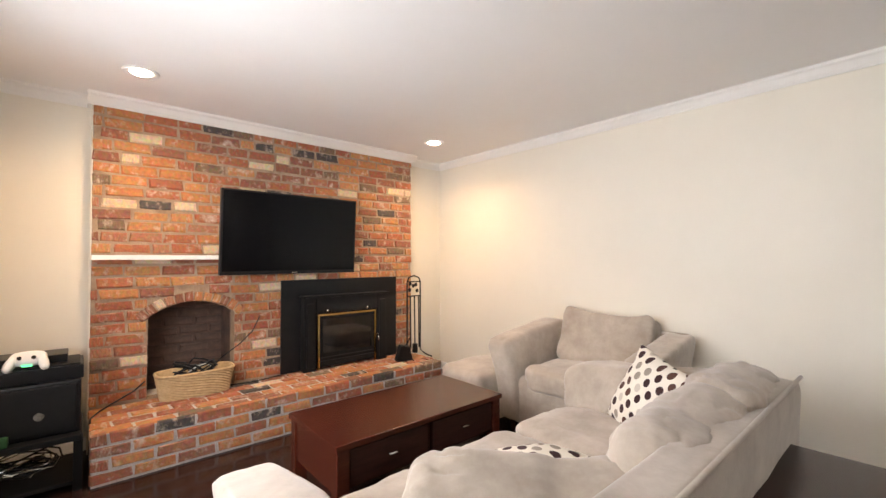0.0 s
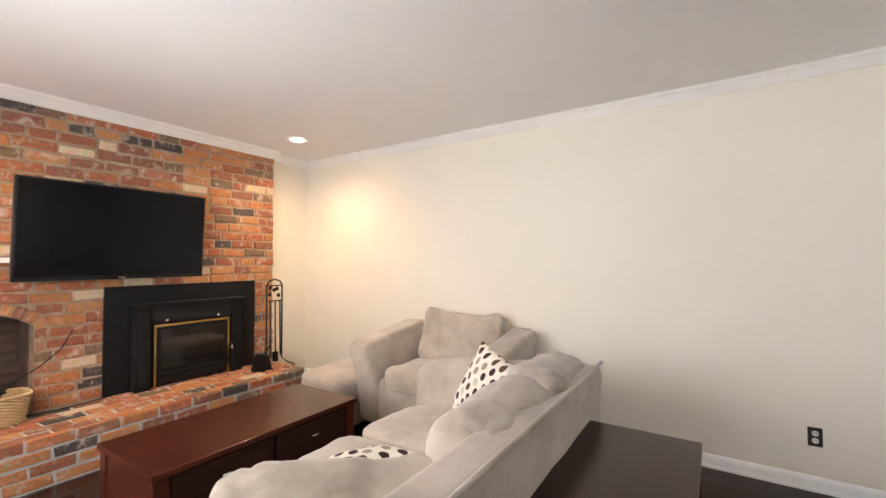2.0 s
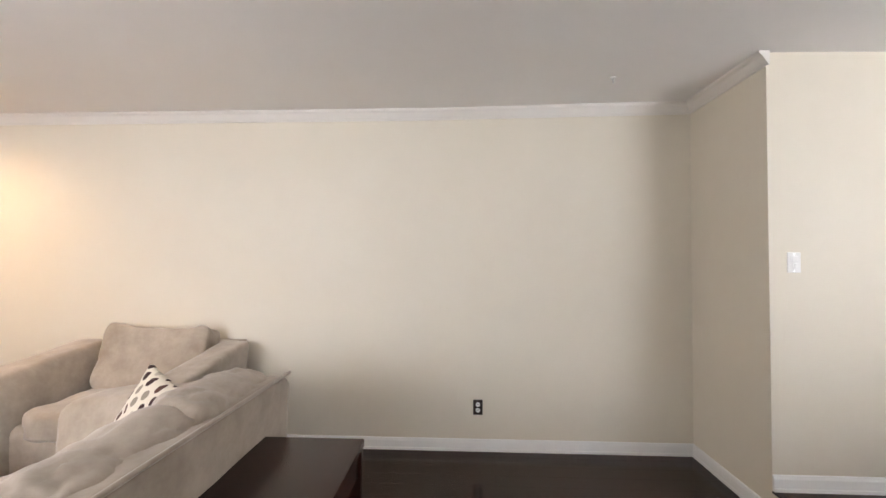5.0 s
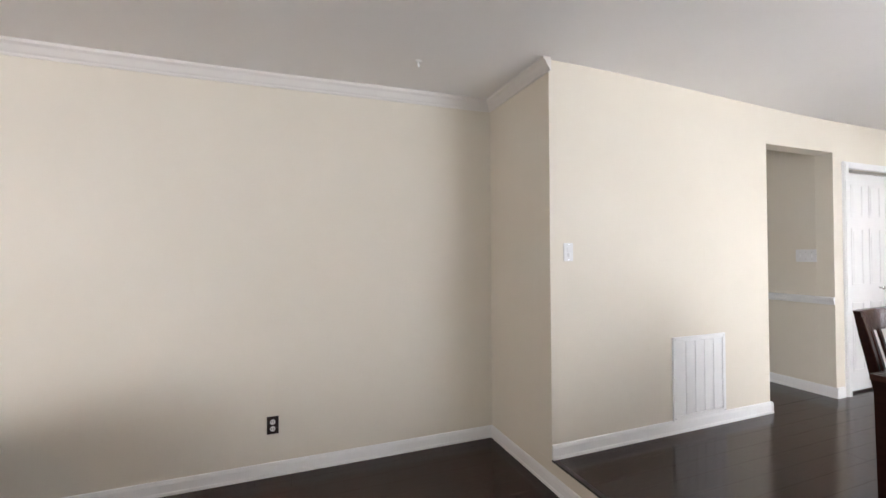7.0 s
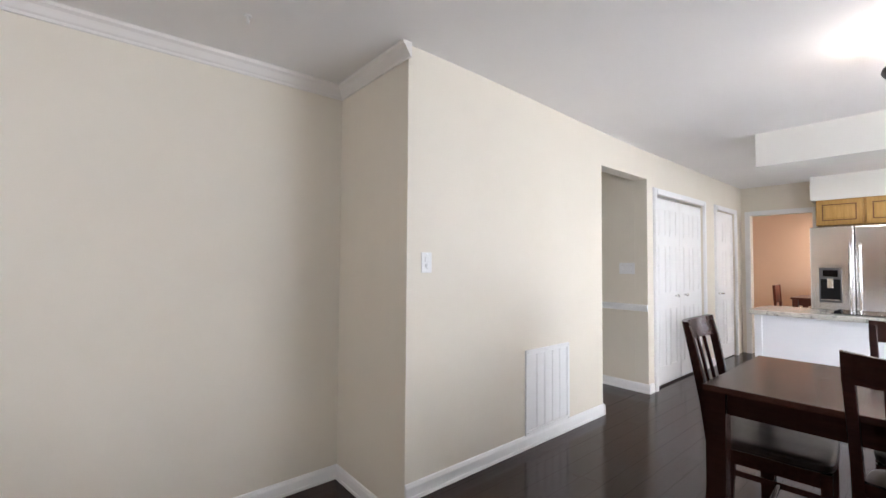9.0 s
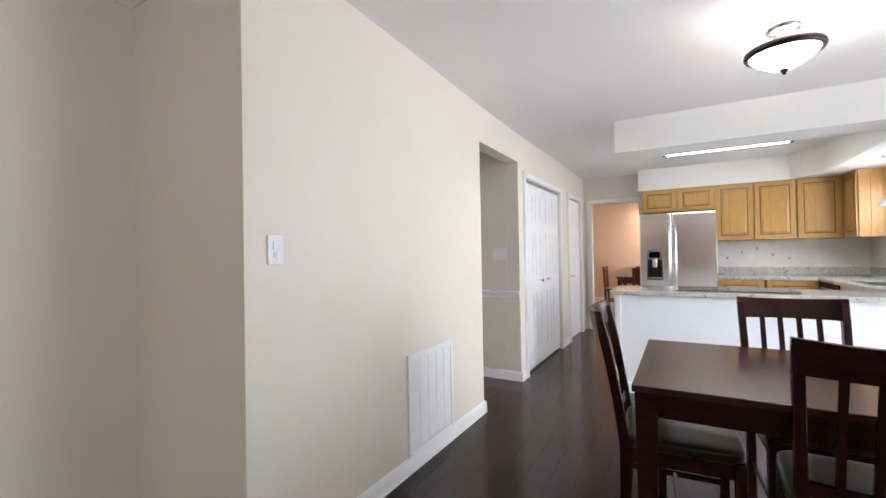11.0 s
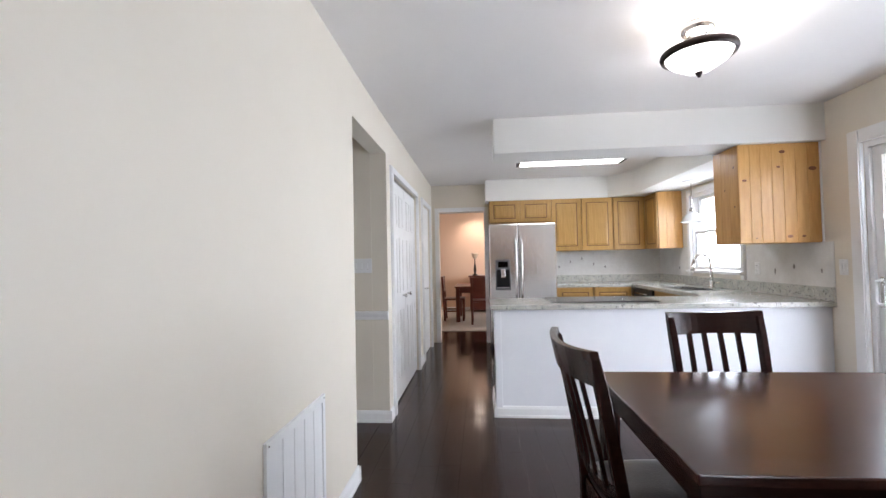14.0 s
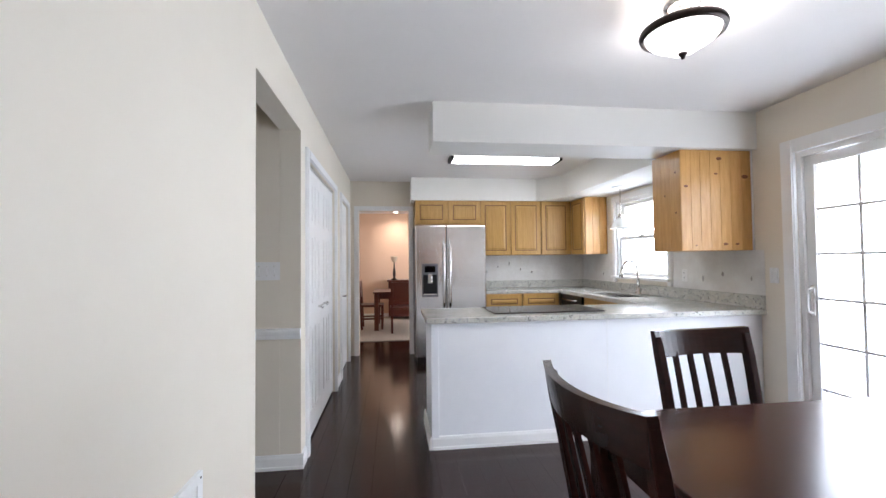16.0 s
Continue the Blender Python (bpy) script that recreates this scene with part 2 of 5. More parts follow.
wall("wall_east", "y", YS, YB + 0.13, XE, XE + 0.14, FL, WT, [(-2.4, -0.6, 0.80, 2.10), (3.44, 5.27, 0.0, 2.04), (6.66, 7.66, 1.08, 2.03)], PAINT,
     "cream-painted outer wall with window and sliding door")
wall("wall_north", "x", XS - 0.13, XE, YB, YB + 0.12, 0, WT, [(-2.27, -1.57, 0, 2.02)], PAINT, "cream-painted kitchen end wall with a doorway")

# hallway behind the cased opening
wall("wall_hall_north", "x", -4.3, XS - 0.131, 5.44, 5.56, 0, H, [], PAINT, "cream hallway wall with a white chair rail")
wall("wall_hall_south", "x", -4.3, XS - 0.131, 4.30, 4.42, 0, H, [], PAINT, "cream hallway side wall")
wall("wall_hall_west", "y", 4.30, 5.56, -4.42, -4.3, 0, H, [], PAINT, "cream hallway end wall")
tagged(part("floor_hall", box(-4.4, -2.461, 4.40, 5.46, -0.05, 0.0, 0.001), material("dark_hall_wood", (0.020, 0.0095, 0.008), 0.16, color2=(0.036, 0.017, 0.013), scale=5, stretch=(1, 12, 1), spec=0.28)),
       "dark wooden hallway floor", "floor", kind="structure")
tagged(part("ceiling_hall", box(-4.4, -2.516, 4.32, 5.56, H, H + 0.1), CEIL), "white hallway ceiling", "ceiling", kind="structure")
# closets behind the doors, closed and dark
wall("wall_closet_back", "y", 5.56, YB, -3.1, -3.0, 0, H, [], PAINT, "plain closet back wall")

# far dining room beyond the doorway
wall("wall_far_north", "x", -4.2, 0.6, 12.6, 12.72, 0, H, [], PEACH, "peach-painted dining room wall")
wall("wall_far_west", "y", YB + 0.12, 12.6, -4.2, -4.08, 0, H, [], PEACH, "peach-painted dining room side wall")
# The opening in the unseen east wall is added to hold the fill lamp.
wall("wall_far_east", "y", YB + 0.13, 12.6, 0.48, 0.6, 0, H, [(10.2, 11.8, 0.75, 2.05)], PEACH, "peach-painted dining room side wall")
wall("wall_far_south", "x", -4.2, XS - 0.131, YB, YB + 0.12, 0, H, [], PEACH, "peach-painted wall beside the doorway")
tagged(part("ceiling_far", box(-4.2, 0.6, YB + 0.121, 12.7, H, H + 0.1), CEIL), "white dining room ceiling", "ceiling", kind="structure")
tagged(part("carpet", box(-4.1, 0.5, 9.6, 12.62, -0.05, 0.012, 0.004), CARPET), "grey-beige fitted carpet in the far dining room", "carpet", kind="structure")
tagged(part("floor_far", box(-4.1, 0.5, YB + 0.12, 9.6, -0.06, -0.016), material("dark_threshold_wood", (0.014, 0.009, 0.008), 0.4)),
       "dark wooden floor inside the doorway", "floor", kind="structure")

# bulkhead and soffits of the kitchen
SB = 2.151
tagged(part("soffit_front", box(-1.508, XE, 5.577, 5.95, SB, H + 0.01), SOFFIT), "off-white dropped bulkhead over the peninsula", "soffit", kind="structure")
tagged(part("soffit_back", box(-1.545, XE, 8.275, YB + 0.01, SB - 0.02, H + 0.01), SOFFIT), "off-white soffit above the wall cabinets", "soffit", kind="structure")
bm = bmesh.new()
lo = [bm.verts.new((x, y, SB - 0.02)) for x, y in ((0.46, 5.951), (XE, 5.951), (XE, 8.274), (0.20, 8.274), (0.46, 7.95))]
up = [bm.verts.new((v.co.x, v.co.y, H + 0.01)) for v in lo]
bm.faces.new(lo[::-1]), bm.faces.new(up)
for i in range(5):
    bm.faces.new((lo[i], lo[(i + 1) % 5], up[(i + 1) % 5], up[i]))
bmesh.ops.recalc_face_normals(bm, faces=bm.faces[:])
tagged(part("soffit_side", bm, SOFFIT), "off-white soffit above the kitchen window", "soffit", kind="structure")

# crown moulding and baseboards
CROWN = [(0.0, 1.0), (0.0, 0.0), (0.009, 0.0), (0.013, 0.16), (0.02, 0.26), (0.036, 0.62), (0.05, 0.76), (0.054, 1.0)]
BASE = [(0.0, 0.0), (0.018, 0.0), (0.018, 0.018), (0.014, 0.022), (0.014, 0.07), (0.008, 0.088), (0.0, 0.092)]


def crown(a, b, side, za=(2.405, HL + 0.004), zb=None, wide=1.138, label="white painted crown moulding"):
    """Crown moulding between the heights za at a and zb at b."""
    zb = zb or za
    bm = bmesh.new()
    n = Vector((*side, 0)).normalized()
    ends = [[bm.verts.new(Vector((p[0], p[1], z[0] + (z[1] - z[0]) * u)) + n * o * wide) for o, u in CROWN] for p, z in ((a, za), (b, zb))]
    k = len(CROWN)
    for i in range(k):
        bm.faces.new((ends[0][i], ends[0][(i + 1) % k], ends[1][(i + 1) % k], ends[1][i]))
    bm.faces.new(ends[0][::-1]), bm.faces.new(ends[1])
    bmesh.ops.recalc_face_normals(bm, faces=bm.faces[:])
    return tagged(part("crown_trim", bm, WARMLIT), label, "trim", kind="structure")


def base(a, b, side, z=0.0):
    strip("baseboard", a, b, [(o, u + z) for o, u in BASE], side, TRIM, "white painted wooden baseboard")


crown((XW, YS), (XW, 0.3), (1, 0))
crown((XW, 0.3), (XW, YJ), (1, 0), zb=(2.431, HL + 0.03))
crown((XW, YJ), (XS + 0.03, YJ), (0, -1), (2.431, HL + 0.03))
crown((0.326, YS), (XE, YS), (0, 1))
crown((XW, YS), (-2.622, YS), (0, 1))
crown((XE, YS), (XE, 1.5), (-1, 0))
base((XW, YS), (XW, YJ), (1, 0), FL)
# the painted step up from the living room to the dining floor, in line with the return wall
step = thing("floor_step", (0, 0, 0), "cream painted step riser with baseboard and dark wooden nosing", "step", kind="structure")
part("riser", box(XS - 0.13, XE - 0.001, YJ, YJ + 0.016, FL, -0.0125), PAINT, step)
part("nosing", box(XS + 0.001, XE - 0.001, YJ - 0.004, YJ + 0.03, -0.012, 0.001, 0.003), material("dark_nosing_wood", (0.012, 0.008, 0.007), 0.3, color2=(0.02, 0.012, 0.01), scale=6), step)
base((XW, YJ), (XE, YJ), (0, -1), FL)
base((XS, YJ), (XS, 4.562), (1, 0))
base((XS - 0.13, 4.55), (XS + 0.018, 4.55), (0, 1))
base((-4.3, 5.44), (XS + 0.018, 5.44), (0, -1))
base((XS, 5.43), (XS, 5.545), (1, 0))
base((XS, 7.09), (XS, 7.4), (1, 0))
base((0.326, YS), (XE, YS), (0, 1), FL)
base((XW, YS), (-2.622, YS), (0, 1), FL)
base((XE, YS), (XE, YJ), (-1, 0), FL)
base((XE, YJ), (XE, 3.36), (-1, 0))
base((XE, 5.36), (XE, 5.577), (-1, 0))
base((-4.08, 12.6), (0.48, 12.6), (0, -1))
base((-1.49, YB), (-1.40, YB), (0, -1))
RAIL = [(0.0, 0.815), (0.012, 0.82), (0.014, 0.84), (0.022, 0.85), (0.03, 0.868), (0.03, 0.88), (0.0, 0.885)]
strip("chair_rail_trim", (-4.3, 5.44), (XS + 0.0, 5.44), RAIL, (0, -1), TRIM, "white moulded chair rail")


def casing(name, axis, a0, a1, ztop, face, out, w=0.07, depth=0.018, z0=0.0):
    """Flat moulded casing round an opening a0..a1 on the wall face, standing out by depth."""
    bm = bmesh.new()
    s = depth if out > 0 else -depth
    for lo, hi, b0, b1 in ((a0 - w, a0, z0, ztop + w), (a1, a1 + w, z0, ztop + w), (a0, a1, ztop, ztop + w)):
        t0, t1 = sorted((face, face + s))
        if axis == "y":
            add_box(bm, t0, t1, lo, hi, b0, b1)
            add_box(bm, min(face + s, face + 1.4 * s), max(face + s, face + 1.4 * s), lo + 0.008, hi - 0.008 if hi > lo + 0.03 else hi, b0, b1 - 0.008)
        else:
            add_box(bm, lo, hi, t0, t1, b0, b1)
            add_box(bm, lo + 0.008, hi - 0.008, min(face + s, face + 1.4 * s), max(face + s, face + 1.4 * s), b0, b1 - 0.008)
    return tagged(part(name, bm, TRIM), "white painted door casing", "trim", kind="structure")


casing("trim_closet", "y", 5.63, 7.0, 2.03, XS, 1, w=0.06)
casing("trim_closet_two", "y", 7.47, 8.27, 2.03, XS, 1, w=0.06)
casing("trim_doorway", "x", -2.27, -1.57, 2.02, YB, -1, w=0.065)
casing("trim_sliding_door", "y", 3.44, 5.27, 2.04, XE, -1, w=0.095, depth=0.022)

# ---- materials of things ----


def brick_material():
    """Old reclaimed brick: each piece takes its own colour, with limewash smears and pitting."""
    m = bpy.data.materials.new("reclaimed_brick")
    m.use_nodes = True
    nt = m.node_tree
    b = nt.nodes["Principled BSDF"]
    b.inputs["Roughness"].default_value = 0.85
    info = nt.nodes.new("ShaderNodeObjectInfo")
    r = nt.nodes.new("ShaderNodeValToRGB")
    r.color_ramp.interpolation = "CONSTANT"
    tones = [(0.0, (0.30, 0.100, 0.046)), (0.16, (0.36, 0.145, 0.055)), (0.34, (0.25, 0.085, 0.046)), (0.48, (0.38, 0.170, 0.068)),
             (0.60, (0.21, 0.085, 0.050)), (0.72, (0.31, 0.130, 0.072)), (0.82, (0.060, 0.048, 0.044)), (0.88, (0.15, 0.095, 0.06)), (0.95, (0.48, 0.37, 0.26))]
    e = r.color_ramp.elements
    e[0].position, e[0].color = tones[0][0], (*tones[0][1], 1)
    e[1].position, e[1].color = tones[1][0], (*tones[1][1], 1)
    for p, c in tones[2:]:
        k = e.new(p)
        k.color = (*c, 1)
    nt.links.new(info.outputs["Random"], r.inputs[0])
    tc = nt.nodes.new("ShaderNodeTexCoord")
    shift = nt.nodes.new("ShaderNodeVectorMath")
    shift.operation = "MULTIPLY_ADD"
    shift.inputs[1].default_value = (37, 37, 37)
    nt.links.new(info.outputs["Random"], shift.inputs[0])
    nt.links.new(tc.outputs["Object"], shift.inputs[2])
    n = nt.nodes.new("ShaderNodeTexNoise")
    n.inputs["Scale"].default_value, n.inputs["Detail"].default_value, n.inputs["Roughness"].default_value = 14, 8, 0.7
    nt.links.new(shift.outputs[0], n.inputs["Vector"])
    lime = nt.nodes.new("ShaderNodeValToRGB")
    lime.color_ramp.elements[0].position, lime.color_ramp.elements[1].position = 0.53, 0.70
    nt.links.new(n.outputs["Fac"], lime.inputs[0])
    mix = nt.nodes.new("ShaderNodeMix")
    mix.data_type = "RGBA"
    mix.inputs["B"].default_value = (0.56, 0.44, 0.35, 1)
    nt.links.new(lime.outputs[0], mix.inputs["Factor"])
    n2 = nt.nodes.new("ShaderNodeTexNoise")
    n2.inputs["Scale"].default_value, n2.inputs["Detail"].default_value = 40, 6
    nt.links.new(shift.outputs[0], n2.inputs["Vector"])
    mul = nt.nodes.new("ShaderNodeMix")
    mul.data_type, mul.blend_type = "RGBA", "MULTIPLY"
    mul.inputs["Factor"].default_value = 0.75
    nt.links.new(r.outputs[0], mul.inputs["A"])
    nt.links.new(n2.outputs["Color"], mul.inputs["B"])
    gain = nt.nodes.new("ShaderNodeMix")
    gain.data_type, gain.blend_type = "RGBA", "MULTIPLY"
    gain.inputs["Factor"].default_value, gain.inputs["B"].default_value = 1.0, (1.9, 1.85, 1.75, 1)
    nt.links.new(mul.outputs["Result"], gain.inputs["A"])
    nt.links.new(gain.outputs["Result"], mix.inputs["A"])
    nt.links.new(mix.outputs["Result"], b.inputs["Base Color"])
    bp = nt.nodes.new("ShaderNodeBump")
    bp.inputs["Strength"].default_value, bp.inputs["Distance"].default_value = 0.8, 0.01
    nt.links.new(n2.outputs["Fac"], bp.inputs["Height"])
    nt.links.new(bp.outputs[0], b.inputs["Normal"])
    return m


def plank_material():
    """Espresso-stained boards, each a little different, with long grain."""
    m = material("espresso_floor_board", (0.020, 0.0095, 0.008), 0.14, color2=(0.036, 0.017, 0.013), scale=5, bump=0.02, bump_scale=25, stretch=(10, 0.8, 1), spec=0.28)
    nt = m.node_tree
    b = nt.nodes["Principled BSDF"]
    info = nt.nodes.new("ShaderNodeObjectInfo")
    rng = nt.nodes.new("ShaderNodeMapRange")
    rng.inputs["To Min"].default_value, rng.inputs["To Max"].default_value = 0.85, 1.2
    nt.links.new(info.outputs["Random"], rng.inputs[0])
    mul = nt.nodes.new("ShaderNodeMix")
    mul.data_type, mul.blend_type = "RGBA", "MULTIPLY"
    mul.inputs["Factor"].default_value = 1
    old = b.inputs["Base Color"].links[0].from_socket
    nt.links.new(old, mul.inputs["A"])
    nt.links.new(rng.outputs[0], mul.inputs["B"])
    nt.links.new(mul.outputs["Result"], b.inputs["Base Color"])
    return m


def granite_material():
    m = material("speckled_grey_granite", (0.50, 0.50, 0.455), 0.12, color2=(0.68, 0.67, 0.62), scale=14)
    nt = m.node_tree
    b = nt.nodes["Principled BSDF"]
    tc = nt.nodes.new("ShaderNodeTexCoord")
    v = nt.nodes.new("ShaderNodeTexNoise")
    v.inputs["Scale"].default_value, v.inputs["Detail"].default_value, v.inputs["Roughness"].default_value = 48, 5, 0.8
    nt.links.new(tc.outputs["Object"], v.inputs["Vector"])
    r = nt.nodes.new("ShaderNodeValToRGB")
    e = r.color_ramp.elements
    e[0].position, e[0].color = 0.38, (0.07, 0.06, 0.055, 1)
    e[1].position, e[1].color = 0.47, (1, 1, 1, 1)
    k = e.new(0.62)
    k.color = (0.78, 0.74, 0.66, 1)
    nt.links.new(v.outputs["Fac"], r.inputs[0])
    mul = nt.nodes.new("ShaderNodeMix")
    mul.data_type, mul.blend_type = "RGBA", "MULTIPLY"
    mul.inputs["Factor"].default_value = 0.9
    old = b.inputs["Base Color"].links[0].from_socket
    nt.links.new(old, mul.inputs["A"])
    nt.links.new(r.outputs[0], mul.inputs["B"])
    nt.links.new(mul.outputs["Result"], b.inputs["Base Color"])
    return m


def dotted_material():
    """Cream cloth printed with rows of oval dots in browns and greys."""
    m = bpy.data.materials.new("dotted_cloth")
    m.use_nodes = True
    nt = m.node_tree
    b = nt.nodes["Principled BSDF"]
    b.inputs["Roughness"].default_value = 0.85
    tc = nt.nodes.new("ShaderNodeTexCoord")
    sp = nt.nodes.new("ShaderNodeSeparateXYZ")
    cb = nt.nodes.new("ShaderNodeCombineXYZ")
    nt.links.new(tc.outputs["Object"], sp.inputs[0])
    nt.links.new(sp.outputs["X"], cb.inputs["X"])
    nt.links.new(sp.outputs["Z"], cb.inputs["Y"])
    mp = nt.nodes.new("ShaderNodeMapping")
    mp.inputs["Scale"].default_value, mp.inputs["Rotation"].default_value = (21, 17, 1), (0, 0, radians(45))
    nt.links.new(cb.outputs[0], mp.inputs[0])
    v = nt.nodes.new("ShaderNodeTexVoronoi")
    v.voronoi_dimensions = "2D"
    v.inputs["Scale"].default_value, v.inputs["Randomness"].default_value = 1.0, 0.12
    nt.links.new(mp.outputs[0], v.inputs["Vector"])
    cut = nt.nodes.new("ShaderNodeMath")
    cut.operation = "LESS_THAN"
    cut.inputs[1].default_value = 0.33
    nt.links.new(v.outputs["Distance"], cut.inputs[0])
    tone = nt.nodes.new("ShaderNodeValToRGB")
    tone.color_ramp.interpolation = "CONSTANT"
    e = tone.color_ramp.elements
    e[0].position, e[0].color = 0.0, (0.035, 0.008, 0.008, 1)
    e[1].position, e[1].color = 0.4, (0.09, 0.035, 0.022, 1)
    for p, c in ((0.62, (0.30, 0.25, 0.20)), (0.8, (0.52, 0.46, 0.38))):
        k = e.new(p)
        k.color = (*c, 1)
    sc = nt.nodes.new("ShaderNodeSeparateColor")
    nt.links.new(v.outputs["Color"], sc.inputs[0])
    nt.links.new(sc.outputs[0], tone.inputs[0])
    mix = nt.nodes.new("ShaderNodeMix")
    mix.data_type = "RGBA"
    mix.inputs["A"].default_value = (0.74, 0.68, 0.58, 1)
    nt.links.new(cut.outputs[0], mix.inputs["Factor"])
    nt.links.new(tone.outputs[0], mix.inputs["B"])
    nt.links.new(mix.outputs["Result"], b.inputs["Base Color"])
    return m


BRICK = brick_material()
MORTAR = material("tan_lime_mortar", (0.25, 0.165, 0.11), 0.95, color2=(0.42, 0.31, 0.22), scale=9, bump=0.6, bump_scale=120)
SOOT = material("sooty_firebox_brick", (0.07, 0.05, 0.04), 0.9, color2=(0.20, 0.11, 0.08), scale=6, bump=0.5, bump_scale=60)
SUEDE = material("beige_microsuede", (0.35, 0.285, 0.225), 0.92, color2=(0.51, 0.435, 0.36), scale=6, bump=0.25, bump_scale=16, spec=0.2)
SUEDE.node_tree.nodes["Principled BSDF"].inputs["Sheen Weight"].default_value = 0.35
ESPRESSO = material("espresso_wood", (0.026, 0.010, 0.008), 0.25, color2=(0.036, 0.013, 0.010), spec=0.25, scale=5, stretch=(1, 9, 9))
TABLETOP = material("dark_walnut_table_top", (0.026, 0.009, 0.008), 0.19, color2=(0.070, 0.026, 0.019), scale=5, stretch=(1, 4, 4))
CHERRY = material("dark_cherry_veneer", (0.038, 0.008, 0.005), 0.22, color2=(0.066, 0.016, 0.008), scale=4, stretch=(1, 9, 9), spec=0.35)
BLACK = material("matt_black_metal", (0.006, 0.006, 0.007), 0.5, color2=(0.010, 0.010, 0.010), scale=12, bump=0.06, bump_scale=200, spec=0.25)
PLASTIC = material("black_plastic", (0.005, 0.005, 0.006), 0.35, color2=(0.008, 0.008, 0.009), scale=9, spec=0.3)
SCREEN = material("dark_screen_glass", (0.002, 0.002, 0.003), 0.1, color2=(0.003, 0.003, 0.004), scale=3, spec=0.18)
STOVEGLASS = material("reflecting_stove_glass", (0.004, 0.004, 0.005), 0.05, color2=(0.006, 0.006, 0.007), scale=3, spec=0.8)
BRASS = material("polished_brass", (0.72, 0.50, 0.18), 0.2, 1.0, color2=(0.8, 0.58, 0.24), scale=8)
STEEL = material("brushed_stainless_steel", (0.74, 0.73, 0.71), 0.22, 1.0, color2=(0.80, 0.79, 0.77), scale=2, stretch=(1, 1, 12))
NICKEL = material("brushed_nickel", (0.62, 0.60, 0.57), 0.22, 1.0, color2=(0.7, 0.68, 0.65), scale=10)
OAK = material("honey_oak", (0.40, 0.215, 0.052), 0.38, color2=(0.53, 0.31, 0.095), scale=5, bump=0.06, bump_scale=35, stretch=(12, 12, 1))
PINE = material("knotty_pine_board", (0.55, 0.28, 0.075), 0.34, color2=(0.68, 0.38, 0.13), scale=4, bump=0.05, bump_scale=30, stretch=(9, 9, 1))
KNOT = material("dark_pine_knot", (0.16, 0.05, 0.015), 0.4, color2=(0.24, 0.09, 0.03), scale=40)
GRANITE = granite_material()
WHITE = material("white_plastic", (0.80, 0.79, 0.77), 0.3, color2=(0.84, 0.83, 0.81), scale=8)
PANEL = material("white_painted_panel", (0.80, 0.80, 0.82), 0.42, color2=(0.84, 0.84, 0.85), scale=3, bump=0.02, bump_scale=150)
WICKER = material("woven_straw", (0.48, 0.32, 0.16), 0.8, color2=(0.62, 0.45, 0.25), scale=30, bump=0.4, bump_scale=120)
BRONZE = material("oil_rubbed_bronze", (0.035, 0.024, 0.02), 0.38, 0.7, color2=(0.05, 0.035, 0.03), scale=10)
DOTS = dotted_material()
CLEAR = glass("clear_glass")
SPLASH = material("patched_white_backsplash", (0.78, 0.765, 0.73), 0.7, color2=(0.66, 0.63, 0.59), scale=5, bump=0.2, bump_scale=25)
LEATHER = material("dark_seat_leather", (0.016, 0.010, 0.009), 0.3, spec=0.3, color2=(0.03, 0.02, 0.017), scale=20, bump=0.1, bump_scale=150)

# ---- living room: chimney breast and hearth ----
# The living room is drawn to a plan of its own, with its floor at 0, its south wall at LS and its ceiling at LH;
# LIVING enlarges the plan about the camera's eye, so it fits the view and meets the sunken floor.
GROW = 1.13793
LIVING = Matrix.Translation((0.059, 0.735, 1.305)) @ Matrix.Scale(GROW, 4) @ Matrix.Translation((-0.059, -0.735, -1.305))
LS, LH = -3.40, 2.342
standing = set(bpy.data.objects)
BX0, BX1, BY, HZ = -2.295, 0.292, -3.283, 0.29
AX0, AX1, AZ, ATOP = -0.572, -0.017, 0.845, 0.945
chimney = thing("chimney_breast", (0, 0, 0), "reclaimed red brick chimney breast with an arched wood niche", "fireplace wall", kind="structure")
bm = bmesh.new()
add_box(bm, BX0 + 0.004, AX0, LS, BY - 0.008, 0, 2.27)
add_box(bm, AX1, BX1 - 0.004, LS, BY - 0.008, 0, 2.27)
add_box(bm, AX0, AX1, LS, BY - 0.008, ATOP, 2.27)
add_box(bm, AX0, AX1, LS, BY - 0.008, 0, HZ - 0.01)
part("mortar", bm, MORTAR, chimney)
AC = (AX0 + AX1) / 2
AW = (AX1 - AX0) / 2
AR = (AW ** 2 + (ATOP - AZ) ** 2) / (2 * (ATOP - AZ))


def arch_height(x):
    return ATOP - AR + math.sqrt(max(AR ** 2 - (x - AC) ** 2, 0))


steps = [AX0 + i * (AX1 - AX0) / 14 for i in range(15)]
part("arch_soffit", extrude([(x, arch_height(x)) for x in steps] + [(AX1, ATOP + 0.002), (AX0, ATOP + 0.002)], BY - 0.008 - LS, pose(0, LS, 0)), MORTAR, chimney)
bm = bmesh.new()
add_box(bm, AX0 - 0.06, AX1 + 0.06, -3.72, -3.66, 0.2, 1.02)
add_box(bm, AX0 - 0.06, AX0 + 0.005, -3.66, LS + 0.004, 0.2, 1.02)
add_box(bm, AX1 - 0.005, AX1 + 0.06, -3.66, LS + 0.004, 0.2, 1.02)
add_box(bm, AX0 + 0.005, AX1 - 0.005, -3.66, LS + 0.004, ATOP - 0.004, 1.02)
add_box(bm, AX0 + 0.005, AX1 - 0.005, -3.66, LS, 0.2, HZ - 0.002)
part("niche_lining", bm, SOOT, chimney, "sooty brick lining of the niche")

